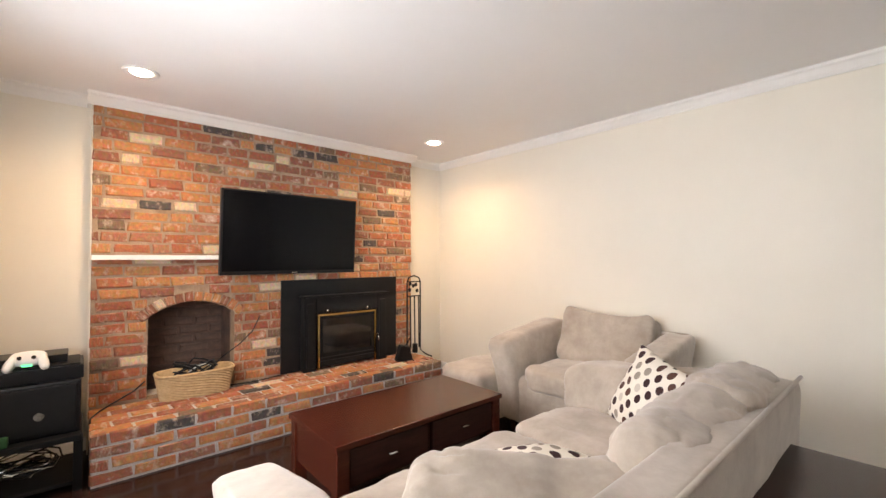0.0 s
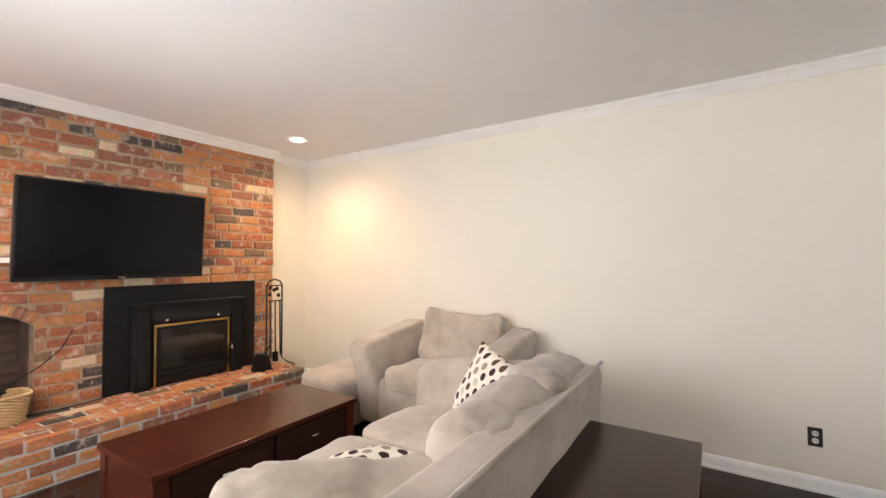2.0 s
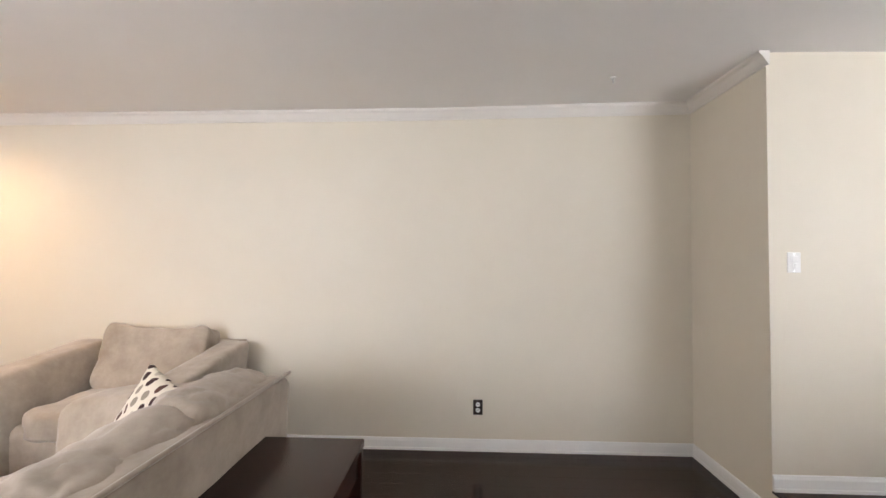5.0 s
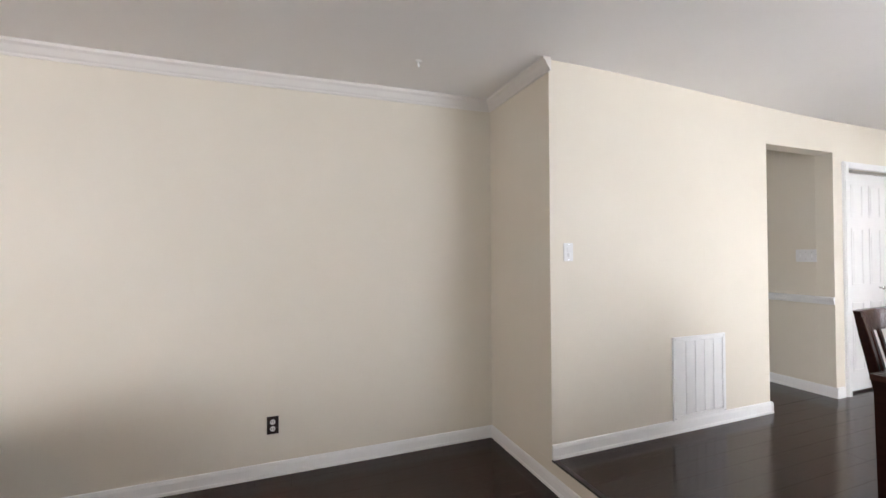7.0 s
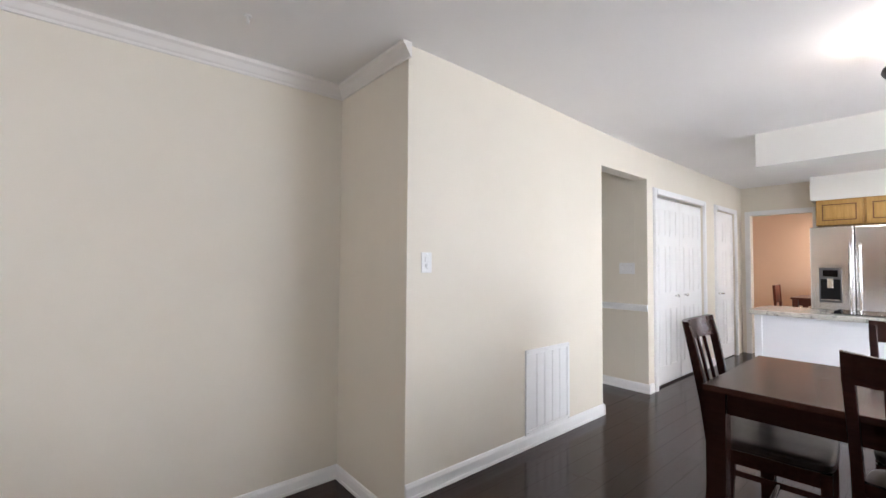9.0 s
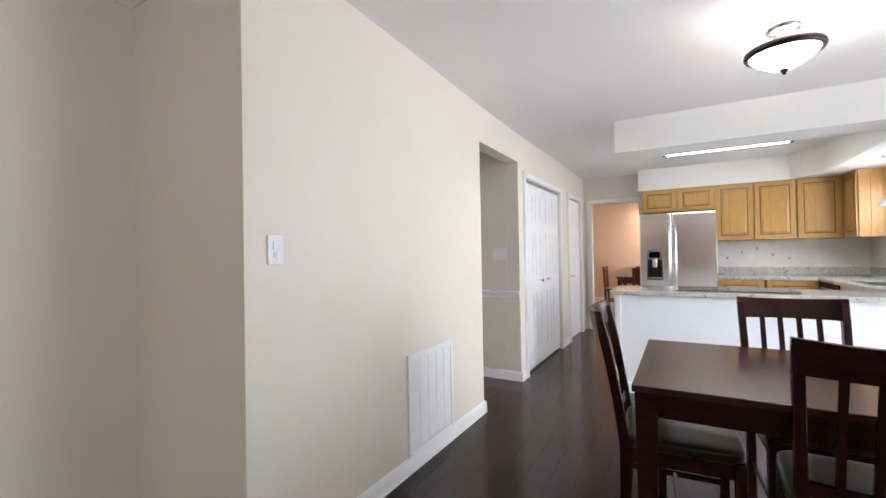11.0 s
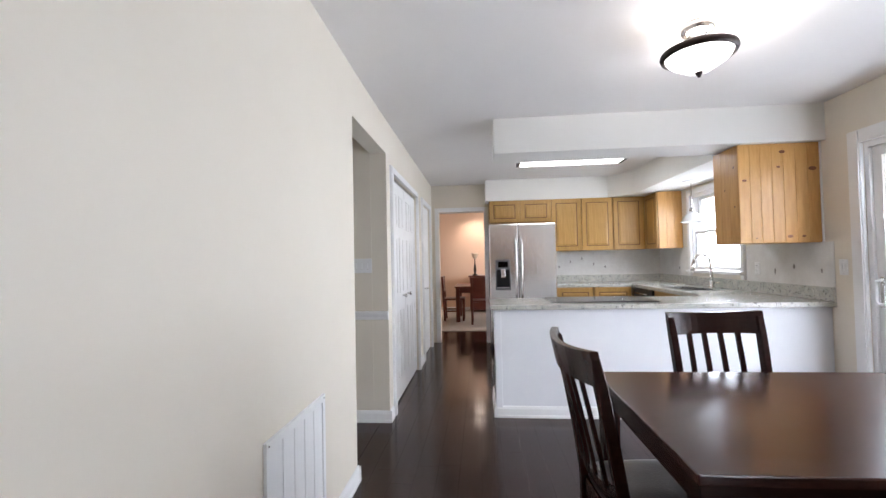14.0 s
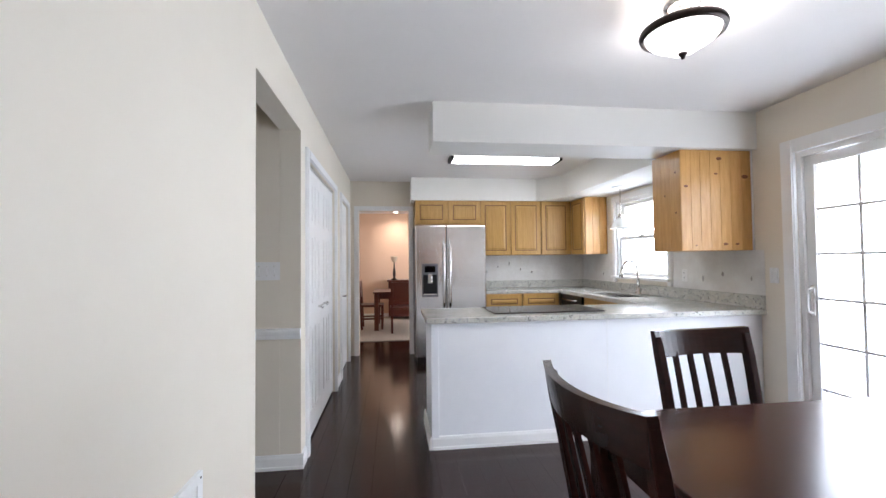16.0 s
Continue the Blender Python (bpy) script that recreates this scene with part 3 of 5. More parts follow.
# white mantel strip and crown over the brick
shelf = thing("mantel_shelf", (-0.09, BY, 1.268), "thin white painted mantel shelf on the brick", "shelf")
part("board", box(-0.41, 0.38, 0.002, 0.05, -0.016, 0.016, 0.004), TRIM, shelf)
crown((BX0 - 0.03, BY), (BX1 + 0.03, BY), (0, 1), (2.268, LH + 0.004), None, 1.25, "white crown moulding over the brick")
tagged(part("crown_trim_return", box(BX1, BX1 + 0.03, LS, BY + 0.01, 2.27, LH, 0.006), TRIM), "white crown moulding return", "trim", kind="structure")

tagged(part("chimney_side", box(BX1 - 0.002, BX1 + 0.006, LS, BY - 0.006, 0.0, 2.27), PAINT), "cream painted side of the chimney breast", "wall", kind="structure")

hearth = thing("hearth", (0, 0, 0), "raised brick hearth running along the chimney breast", "hearth", kind="structure")
HX0, HX1, HY0, HY1 = -2.25, 0.292, BY, -2.742
part("core", box(HX0 + 0.006, HX1 - 0.006, HY0, HY1 - 0.008, 0, HZ - 0.008), material("pale_hearth_mortar", (0.40, 0.36, 0.33), 0.95, color2=(0.56, 0.52, 0.49), scale=16, bump=0.6, bump_scale=120), hearth)

# wall-mounted television
tv = thing("television", (-1.0, -3.165, 1.46), "black flat-screen television mounted on the brick", "television")
tv.matrix_basis = pose(-1.0, -3.165, 1.46, -3.5, 0, 1.0)
part("housing", box(-0.565, 0.565, -0.03, 0.012, -0.327, 0.327, 0.006), PLASTIC, tv)
part("screen", box(-0.55, 0.55, 0.0125, 0.016, -0.298, 0.313), SCREEN, tv, "dark switched-off screen")
part("badge", box(-0.022, 0.022, 0.013, 0.016, -0.319, -0.311), NICKEL, tv)
part("wall_bracket", box(-0.2, 0.2, -0.10, -0.03, -0.15, 0.15, 0.01), BLACK, tv)

# wood stove insert
ins = thing("fireplace_insert", (-1.508, BY, HZ), "black steel fireplace insert with brass-framed glass door", "fireplace")
part("back_panel", box(-0.58, 0.58, 0.002, 0.022, 0, 0.785, 0.003), BLACK, ins)
for s in (-1, 1):
    post = part("surround_post", box(s * 0.31, s * 0.415, 0.022, 0.10, 0, 0.63, 0.003), BLACK, ins)
    part("post_moulding", box(s * 0.33, s * 0.395, 0.10, 0.112, 0.03, 0.58, 0.004), BLACK, post)
part("surround_header", box(-0.309, 0.309, 0.022, 0.10, 0.50, 0.63, 0.003), BLACK, ins)
part("surround_ledge", box(-0.43, 0.43, 0.022, 0.125, 0.631, 0.648, 0.004), BLACK, ins)
part("grille", box(-0.31, 0.31, 0.03, 0.085, 0.49, 0.53, 0.005), PLASTIC, ins)
for s in (-1, 1):
    part("knob", lathe([(0.0, 0), (0.014, 0.002), (0.016, 0.014), (0.0, 0.02)], 12, pose(s * 0.2, 0.085, 0.51, -90)), NICKEL, ins, smooth=True)
door = part("stove_door", box(-0.285, 0.285, 0.05, 0.088, 0.02, 0.475, 0.004), BLACK, ins)
bm = bmesh.new()
for a in ((-0.292, 0.292, 0.465, 0.482), (-0.292, -0.276, 0.0, 0.465), (0.276, 0.292, 0.0, 0.465)):
    add_box(bm, a[0], a[1], 0.088, 0.10, a[2], a[3])
part("brass_frame", bm, BRASS, door, "polished brass door frame")
part("pane", box(-0.245, 0.245, 0.0885, 0.093, 0.14, 0.44), STOVEGLASS, door, "dark reflecting stove glass")
part("vent_bar", box(-0.27, 0.27, 0.0885, 0.105, 0.05, 0.075, 0.004), BLACK, door)
part("vent_bar", box(-0.27, 0.27, 0.0885, 0.105, 0.09, 0.105, 0.004), BLACK, door)
part("handle", tube([(-0.29, 0.10, 0.25), (-0.30, 0.125, 0.25), (-0.302, 0.135, 0.22), (-0.30, 0.135, 0.19)], 0.007), NICKEL, door, smooth=True)

# fire tools
tools = thing("fire_tool_set", (-2.13, -3.02, HZ), "black wrought-iron fireplace tool set on the hearth", "fire tools")
for x in (-0.08, 0.08):
    part("leg", tube([(x * 2.0, 0.09, 0.0), (x * 1.3, 0.05, 0.03), (x, 0, 0.07), (x, 0, 0.5), (x, 0, 0.74)], 0.007), BLACK, tools, smooth=True)
part("top_arch", tube([(-0.08, 0, 0.74), (-0.06, 0, 0.78), (0, 0, 0.80), (0.06, 0, 0.78), (0.08, 0, 0.74)], 0.007), BLACK, tools, smooth=True)
for z in (0.60, 0.74):
    part("cross_bar", rod((-0.08, 0, z), (0.08, 0, z), 0.006), BLACK, tools)
for x, z in ((-0.045, 0.65), (0.0, 0.70), (0.045, 0.66), (-0.03, 0.71), (0.04, 0.72)):
    part("leaf", lathe([(0.0, 0), (0.02, 0.003), (0.0, 0.006)], 8, pose(x, -0.003, z, 90)), BLACK, tools)
for x, n in ((-0.05, "poker"), (0.0, "brush"), (0.05, "tongs")):
    t = part(n, rod((x, 0.02, 0.1), (x, 0.01, 0.6), 0.006), BLACK, tools)
    if n == "brush":
        part("bristles", box(x - 0.02, x + 0.02, 0.0, 0.04, 0.05, 0.14, 0.008), PLASTIC, t)
scuttle = thing("ash_shovel", (-1.98, -2.98, HZ), "black iron ash shovel leaning beside the stove", "shovel")
part("blade", extrude([(-0.09, 0.0), (0.10, 0.02), (0.07, 0.17), (-0.03, 0.15)], 0.05, pose(0, -0.02, 0, -12), 0.005), BLACK, scuttle)
part("shaft", rod((-0.02, -0.01, 0.12), (-0.10, -0.03, 0.20), 0.007), BLACK, scuttle)
for x in (-0.05, 0.06):
    part("foot", rod((x, 0.0, 0.05), (x - 0.02, 0.07, 0.0), 0.005), BLACK, scuttle)

# wicker basket with cables in the niche
basket = thing("wicker_basket", (-0.295, -3.20, HZ), "straw-coloured woven basket full of black cables", "basket")
bm = bmesh.new()
N = 40


def oval(k, a, b, z, wob):
    c, s = math.cos(2 * math.pi * k / N), math.sin(2 * math.pi * k / N)
    e = 0.55
    return (math.copysign(abs(c) ** e, c) * (a + wob), math.copysign(abs(s) ** e, s) * (b + wob), z)


rings = []
for i in range(19):
    u = i / 18
    rings.append([bm.verts.new(oval(k, 0.215 + 0.03 * u, 0.10 + 0.02 * u, 0.165 * u, 0.005 * (1 if (k + i) % 2 else -1))) for k in range(N)])
for i in range(18, -1, -6):
    u = i / 18
    rings.append([bm.verts.new(oval(k, 0.2 + 0.03 * u, 0.085 + 0.02 * u, 0.165 * u + 0.004, 0)) for k in range(N)])
for a, b in zip(rings, rings[1:]):
    for k in range(N):
        bm.faces.new((a[k], a[(k + 1) % N], b[(k + 1) % N], b[k]))
bm.faces.new(rings[0][::-1])
bm.faces.new(rings[-1])
part("woven_side", bm, WICKER, basket)
part("rim", tube([oval(k, 0.243, 0.118, 0.168, 0) for k in range(N + 1)], 0.010, 6), WICKER, basket, smooth=True)
clutter = thing("cable_bundle", (-0.295, -3.20, HZ + 0.03), "tangle of black cables and remotes in the basket", "cables")
rnd = random.Random(4)
for i in range(7):
    pts, a0 = [], rnd.uniform(0, 6)
    for k in range(14):
        a = a0 + k * 0.55
        pts.append((0.15 * math.cos(a) * (0.6 + 0.4 * math.sin(i + k)), 0.055 * math.sin(a), 0.09 + 0.05 * math.sin(a * 1.3 + i) + 0.012 * i))
    part("cable", tube(pts, 0.006, 6), PLASTIC, clutter, smooth=True)
part("remote", box(-0.02, 0.02, -0.08, 0.08, 0, 0.02, 0.005, m=pose(-0.05, 0, 0.16, 20, 8, 60)), PLASTIC, clutter)
part("remote", box(-0.02, 0.02, -0.08, 0.08, 0, 0.02, 0.005, m=pose(0.06, 0.01, 0.165, -14, 10, 80)), PLASTIC, clutter)
part("white_plug_lead", tube([(-0.12, 0.0, 0.13), (-0.06, 0.03, 0.18), (0.0, 0.04, 0.17), (0.05, 0.04, 0.14)], 0.004, 6), WHITE, clutter, smooth=True)
lead = thing("power_lead", (0, 0, 0), "thin black power lead hanging against the brick", "cable")
part("lead", tube([(-0.40, -3.18, 0.47), (-0.48, -3.235, 0.52), (-0.60, -3.255, 0.59), (-0.70, -3.262, 0.68), (-0.76, -3.266, 0.80)], 0.004, 6), PLASTIC, lead, smooth=True)
part("floor_lead", tube([(-0.92, -3.23, 0.30), (-0.80, -3.20, 0.30), (-0.66, -3.19, 0.298), (-0.58, -3.21, 0.297), (-0.52, -3.22, 0.30)], 0.004, 6), PLASTIC, lead, smooth=True)
part("corner_lead", tube([(0.0, -3.255, 0.42), (0.06, -3.24, 0.37), (0.15, -3.22, 0.33), (0.24, -3.16, 0.30), (0.285, -3.05, 0.297), (0.29, -2.95, 0.30)], 0.005, 6), PLASTIC, lead, smooth=True)

# media stand with boxes beside the brick
stand = thing("media_stand", (0.60, -3.0, 0), "low black media stand with an open lower shelf", "media stand")
part("top", box(-0.28, 0.30, -0.22, 0.22, 0.27, 0.30, 0.004), BLACK, stand)
part("bottom_shelf", box(-0.28, 0.30, -0.22, 0.22, 0.04, 0.06, 0.004), BLACK, stand)
for x in (-0.28, 0.26):
    for y in (-0.22, 0.18):
        part("leg", box(x, x + 0.04, y, y + 0.04, 0, 0.27, 0.003), BLACK, stand)
spk = thing("loudspeaker", (0.56, -3.02, 0.30), "black subwoofer speaker on the media stand", "speaker")
part("cabinet", box(-0.23, 0.22, -0.17, 0.17, 0, 0.29, 0.012), PLASTIC, spk)
part("grille_cloth", box(-0.21, 0.20, 0.17, 0.18, 0.02, 0.27, 0.006), BLACK, spk)
part("emblem", lathe([(0.022, 0), (0.022, 0.004)], 16, pose(-0.06, 0.18, 0.12, -90)), NICKEL, spk)
box1 = thing("game_console", (0.56, -3.02, 0.59), "black game console lying on the speaker", "game console")
part("shell", box(-0.24, 0.25, -0.15, 0.15, 0.0, 0.075, 0.006), PLASTIC, box1)
part("lid", box(-0.225, 0.05, -0.14, 0.14, 0.0755, 0.085, 0.004), BLACK, box1)
part("indicator", box(-0.2405, -0.2395, 0.05, 0.06, 0.03, 0.04), glowing("blue_indicator_light", (0.15, 0.15, 1.0), 2), box1)
box2 = thing("cable_box", (0.55, -3.05, 0.676), "slim black set-top box on the console", "set-top box")
part("shell", box(-0.16, 0.20, -0.10, 0.10, 0.0, 0.045, 0.005), PLASTIC, box2)
pad = thing("game_controller", (0.545, -2.93, 0.676), "white game controller with small green lights", "controller")
pad.matrix_basis = pose(0.545, -2.915, 0.712, 52, 0, 172)
part("body", soft(0.15, 0.08, 0.045, 3, 0.002, 3, 8), WHITE, pad, smooth=True)
for s in (-1, 1):
    part("grip", soft(0.045, 0.09, 0.05, 2.6, 0.002, 5, 6, m=pose(s * 0.065, -0.03, 0.0, 0, 0, s * 18)), WHITE, pad, smooth=True)
    part("thumbstick", lathe([(0.006, 0), (0.006, 0.012), (0.010, 0.014), (0.010, 0.018)], 10, pose(s * 0.028, -0.012, 0.04)), PLASTIC, pad)
part("green_lamp", box(-0.02, 0.02, -0.045, -0.04, 0.015, 0.03), glowing("green_controller_light", (0.1, 0.9, 0.35), 1.5), pad)
toy = thing("green_case", (0.70, -2.86, 0.30), "small dark green plastic case on the stand", "case")
part("shell", box(-0.09, 0.09, -0.06, 0.06, 0.0, 0.05, 0.01), material("dark_green_plastic", (0.02, 0.09, 0.03), 0.4, color2=(0.03, 0.11, 0.04), scale=6), toy)
wires = thing("wire_tangle", (0.58, -3.0, 0.06), "tangle of wires on the lower shelf", "cables")
for i in range(6):
    pts = [(0.2 * math.cos(k * 0.7 + i) * (0.5 + 0.08 * i), 0.12 * math.sin(k * 0.9 + i * 2), 0.02 + 0.025 * (1 + math.sin(k * 1.1 + i)) + 0.01 * i) for k in range(16)]
    part("wire", tube(pts, 0.005, 6), PLASTIC if i % 2 else NICKEL, wires, smooth=True)

# ---- living room: seating ----


def cushion(w, h, thick, seed):
    """A stuffed loose cushion in the xz plane: full and rounded, its top corners drawn up into ears, creased."""
    bm = soft(w, thick, h, 3.4, 0.018, seed, 26)
    for v in bm.verts:
        u = min(1.0, abs(v.co.x) / (w / 2))
        k = max(0.0, v.co.z / h - 0.45) / 0.55
        v.co.z += k * (0.05 * u ** 4 - 0.03 * (1 - u))
        v.co.x += 0.03 * math.copysign(k * u ** 3, v.co.x)
        v.co.y -= 0.03 * (1 - k) * (1 - u)
    return bm


def upholstered(name, at, turn, w, d, cushions, arm, label, category, back_top=0.78, cush_top=0.87, seed=0, backs=()):
    """A padded seat that faces -y before its turn: base, slanting arms, seat and back cushions."""
    t = thing(name, at, label, category, turn)
    part("base", soft(w - 0.06, d - 0.10, 0.36, 9, 0.006, seed + 1, 12, m=pose(0, 0.0, 0.07)), SUEDE, t, smooth=True)
    for x in (-w / 2 + 0.12, w / 2 - 0.12):
        for y in (-d / 2 + 0.12, d / 2 - 0.12):
            part("foot", lathe([(0.025, 0), (0.035, 0.10)], 4, pose(x, y, 0, 0, 0, 45)), ESPRESSO, t)
    back = part("back_frame", soft(w - 0.10, 0.13, back_top - 0.10, 12, 0.005, seed + 2, 14, m=pose(0, d / 2 - 0.075, 0.10, -2)), SUEDE, t, smooth=True)
    part("piping", tube([(-(w - 0.14) / 2, d / 2 + 0.005, back_top - 0.008), (0, d / 2 + 0.007, back_top - 0.004), ((w - 0.14) / 2, d / 2 + 0.005, back_top - 0.008)], 0.008, 6), SUEDE, back, smooth=True)
    for s in (-1, 1):
        bm = soft(arm, d - 0.10, 0.50, 8, 0.009, seed + 4 + s, 16)
        for v in bm.verts:
            lift = max(0.0, v.co.z / 0.5)
            v.co.z += lift * (0.085 + 0.11 * (v.co.y / (d - 0.1) + 0.5))
            v.co.x += s * 0.06 * lift ** 3 + s * 0.02 * lift * (0.5 - v.co.y / d)
            v.co.y -= 0.085 * lift ** 2 * (0.5 - v.co.y / d)
        bm.transform(pose(s * (w / 2 - arm / 2 - 0.03), -0.02, 0.08))
        part("arm", bm, SUEDE, t, smooth=True)
    inner = w - 2 * arm - 0.04
    cw = inner / cushions
    for i in range(cushions):
        x = -inner / 2 + cw * (i + 0.5)
        part("seat_cushion", soft(cw - 0.01, d - 0.26, 0.17, 6, 0.012, seed + 10 + i, 14, m=pose(x, -0.10, 0.335)), SUEDE, t, smooth=True)
        if backs:
            continue
        bm = soft(cw + 0.02, 0.23, cush_top - 0.42, 7.0, 0.016, seed + 20 + i, 26, m=pose(x, d / 2 - 0.275, 0.43, -19, 4 * math.sin(i * 3 + seed), 3 * math.sin(i * 2.1 + seed)))
        for v in bm.verts:  # the top corners stand up like ears and the middle slumps
            u = min(1.0, abs(v.co.x - x) / (cw / 2))
            k = max(0.0, (v.co.z - 0.6) / 0.3)
            v.co.z += k * (0.055 * u ** 5 - 0.015 * (1 - u))
        part("back_cushion", bm, SUEDE, t, smooth=True)
    for i, (x, y, wide, tall, thick, lean, roll, spin) in enumerate(backs):
        bm = cushion(wide, tall, thick, seed + i)
        bm.transform(pose(x, y, 0.42, 0, 0, spin) @ pose(0, 0, 0, lean, roll, 0))
        part("back_cushion", bm, SUEDE, t, smooth=True)
    return t


upholstered("sofa", (-0.90, -0.555, 0), 0, 1.90, 0.98, 3, 0.20, "beige microsuede sofa with slumped loose back cushions", "sofa", 0.80, 0.87,
            backs=((-0.49, 0.265, 0.56, 0.47, 0.27, -17, -2, 2), (-0.07, 0.26, 0.52, 0.445, 0.27, -19, 2, -2), (0.30, 0.12, 0.76, 0.345, 0.23, -20, -4, -38)))
upholstered("armchair", (-2.365, -1.28, 0), 90, 1.12, 0.84, 1, 0.21, "wide beige microsuede armchair against the cream wall", "armchair", 0.74, 0.85, 7)
ott = thing("ottoman", (-2.09, -2.04, 0), "low beige microsuede ottoman beside the armchair", "ottoman")
part("pad", soft(0.58, 0.50, 0.20, 5, 0.008, 31, 14, m=pose(0, 0, 0.235)), SUEDE, ott, smooth=True)
part("body", soft(0.55, 0.47, 0.2, 9, 0.004, 33, 10, m=pose(0, 0, 0.06)), SUEDE, ott, smooth=True)
for x in (-0.2, 0.2):
    for y in (-0.17, 0.17):
        part("foot", lathe([(0.022, 0), (0.03, 0.09)], 4, pose(x, y, 0, 0, 0, 45)), ESPRESSO, ott)
for at, spin, lean, tilt, where in (((-1.50, -0.60, 0.47), 66, -22, 14, "leaning in the sofa corner"), ((-0.84, -0.80, 0.475), -20, -66, 4, "slumped on the sofa seat")):
    p = thing("throw_pillow", at, "cream dotted throw pillow " + where, "pillow", group="dotted pillows")
    p.matrix_basis = pose(*at, 0, 0, spin) @ pose(0, 0, 0, lean) @ pose(0, 0, 0, 0, tilt)
    part("cover", pillow(0.37, 0.37, 0.13, spin), DOTS, p, smooth=True)

# ---- living room: tables ----
ct = thing("coffee_table", (-1.005, -1.642, 0), "dark cherry coffee table with two drawers and open shelf", "coffee table")
part("top", box(-0.53, 0.53, -0.265, 0.265, 0.435, 0.462, 0.004), CHERRY, ct)
for x in (-0.52, 0.46):
    for y in (-0.255, 0.195):
        part("leg", box(x, x + 0.06, y, y + 0.06, 0, 0.435, 0.004), CHERRY, ct)
part("side_panel", box(0.475, 0.515, -0.195, 0.195, 0.24, 0.435, 0.003), CHERRY, ct)
part("side_panel", box(-0.515, -0.475, -0.195, 0.195, 0.24, 0.435, 0.003), CHERRY, ct)
part("back_panel", box(-0.46, 0.46, -0.25, -0.225, 0.24, 0.435, 0.003), CHERRY, ct)
part("drawer_box", box(-0.46, 0.46, -0.22, 0.222, 0.245, 0.43), ESPRESSO, ct)
for x in (-0.235, 0.235):
    dr = part("drawer", box(x - 0.222, x + 0.222, 0.223, 0.248, 0.265, 0.425, 0.004), ESPRESSO, ct)
    part("pull", tube([(x - 0.02, 0.248, 0.35), (x - 0.018, 0.262, 0.35), (x + 0.018, 0.262, 0.35), (x + 0.02, 0.248, 0.35)], 0.005, 6), NICKEL, dr, smooth=True)
part("lower_shelf", box(-0.46, 0.46, -0.20, 0.20, 0.06, 0.085, 0.004), ESPRESSO, ct)

st = thing("sofa_table", (-1.0, 0.132, 0), "dark espresso console table behind the sofa", "console table")
part("top", box(-0.555, 0.555, -0.205, 0.205, 0.572, 0.60, 0.004), ESPRESSO, st)
part("end_panel", box(-0.55, -0.52, -0.20, 0.20, 0, 0.572, 0.003), ESPRESSO, st)
part("end_panel", box(0.52, 0.55, -0.20, 0.20, 0, 0.572, 0.003), ESPRESSO, st)
part("apron", box(-0.52, 0.52, 0.165, 0.19, 0.47, 0.572, 0.003), ESPRESSO, st)
part("apron", box(-0.52, 0.52, -0.19, -0.165, 0.47, 0.572, 0.003), ESPRESSO, st)
part("shelf", box(-0.52, 0.52, -0.19, 0.19, 0.12, 0.145, 0.003), ESPRESSO, st)


def recessed(at, power, tone=WARM):
    t = thing("recessed_light", at, "white recessed ceiling light, switched on", "ceiling light", group="recessed lights")
    part("trim_ring", lathe([(0.062, -0.003), (0.088, -0.010), (0.092, -0.004), (0.092, 0.0)], 28), TRIM, t, smooth=True)
    part("lamp_face", lathe([(0.0, -0.012), (0.045, -0.0105), (0.060, -0.002)], 24), glowing("lit_reflector", (1.0, 0.85, 0.65), 30), t, "glowing lamp face")
    if power:
        s = new("recessed_lamp", bpy.data.lights.new("recessed_lamp", "SPOT"))
        s.data.energy, s.data.color, s.data.spot_size, s.data.spot_blend, s.data.shadow_soft_size = power, tone, radians(160), 1.0, 0.06
        s.location = (at[0], at[1], at[2] - 0.03)


recessed((0.093, -2.70, LH), 66)
recessed((-2.141, -2.72, LH), 66)
hook = thing("ceiling_hook", (-2.344, 1.590, LH + 0.018), "small white ceiling hook", "hook")
part("plate", lathe([(0.016, -0.006), (0.018, 0.0)], 14), WHITE, hook)
part("stem", tube([(0, 0, -0.005), (0, 0, -0.03), (0.012, 0, -0.042), (0.02, 0, -0.03)], 0.004, 6), WHITE, hook, smooth=True)
for ob in [o for o in bpy.data.objects if o not in standing and not o.parent]:
    ob.matrix_basis = LIVING @ ob.matrix_basis

# ---- wall plates and other recessed lights ----


def plate(name, at, turn, label, mat, rockers, recept):
    """A wall plate facing +y before its turn."""
    t = thing(name, at, label, "wall plate", turn)
    part("cover", box(-0.036, 0.036, 0.001, 0.008, -0.058, 0.058, 0.003), mat, t)
    for z in recept:
        r = part("receptacle", lathe([(0.017, 0), (0.017, 0.004)], 16, pose(0, 0.008, z, -90)), WHITE, t)
        for x in (-0.006, 0.006):
            part("slot", box(x - 0.0015, x + 0.0015, 0.0121, 0.0128, z - 0.003, z + 0.007), PLASTIC, r)
    for x0, x1, z0, z1 in rockers:
        part("switch_rocker", box(x0, x1, 0.008, 0.014, z0, z1, 0.003), WHITE, t)
    for z in (-0.048, 0.048):
        part("screw", lathe([(0.003, 0), (0.003, 0.0012)], 8, pose(0, 0.008, z, -90)), NICKEL, t)
    return t


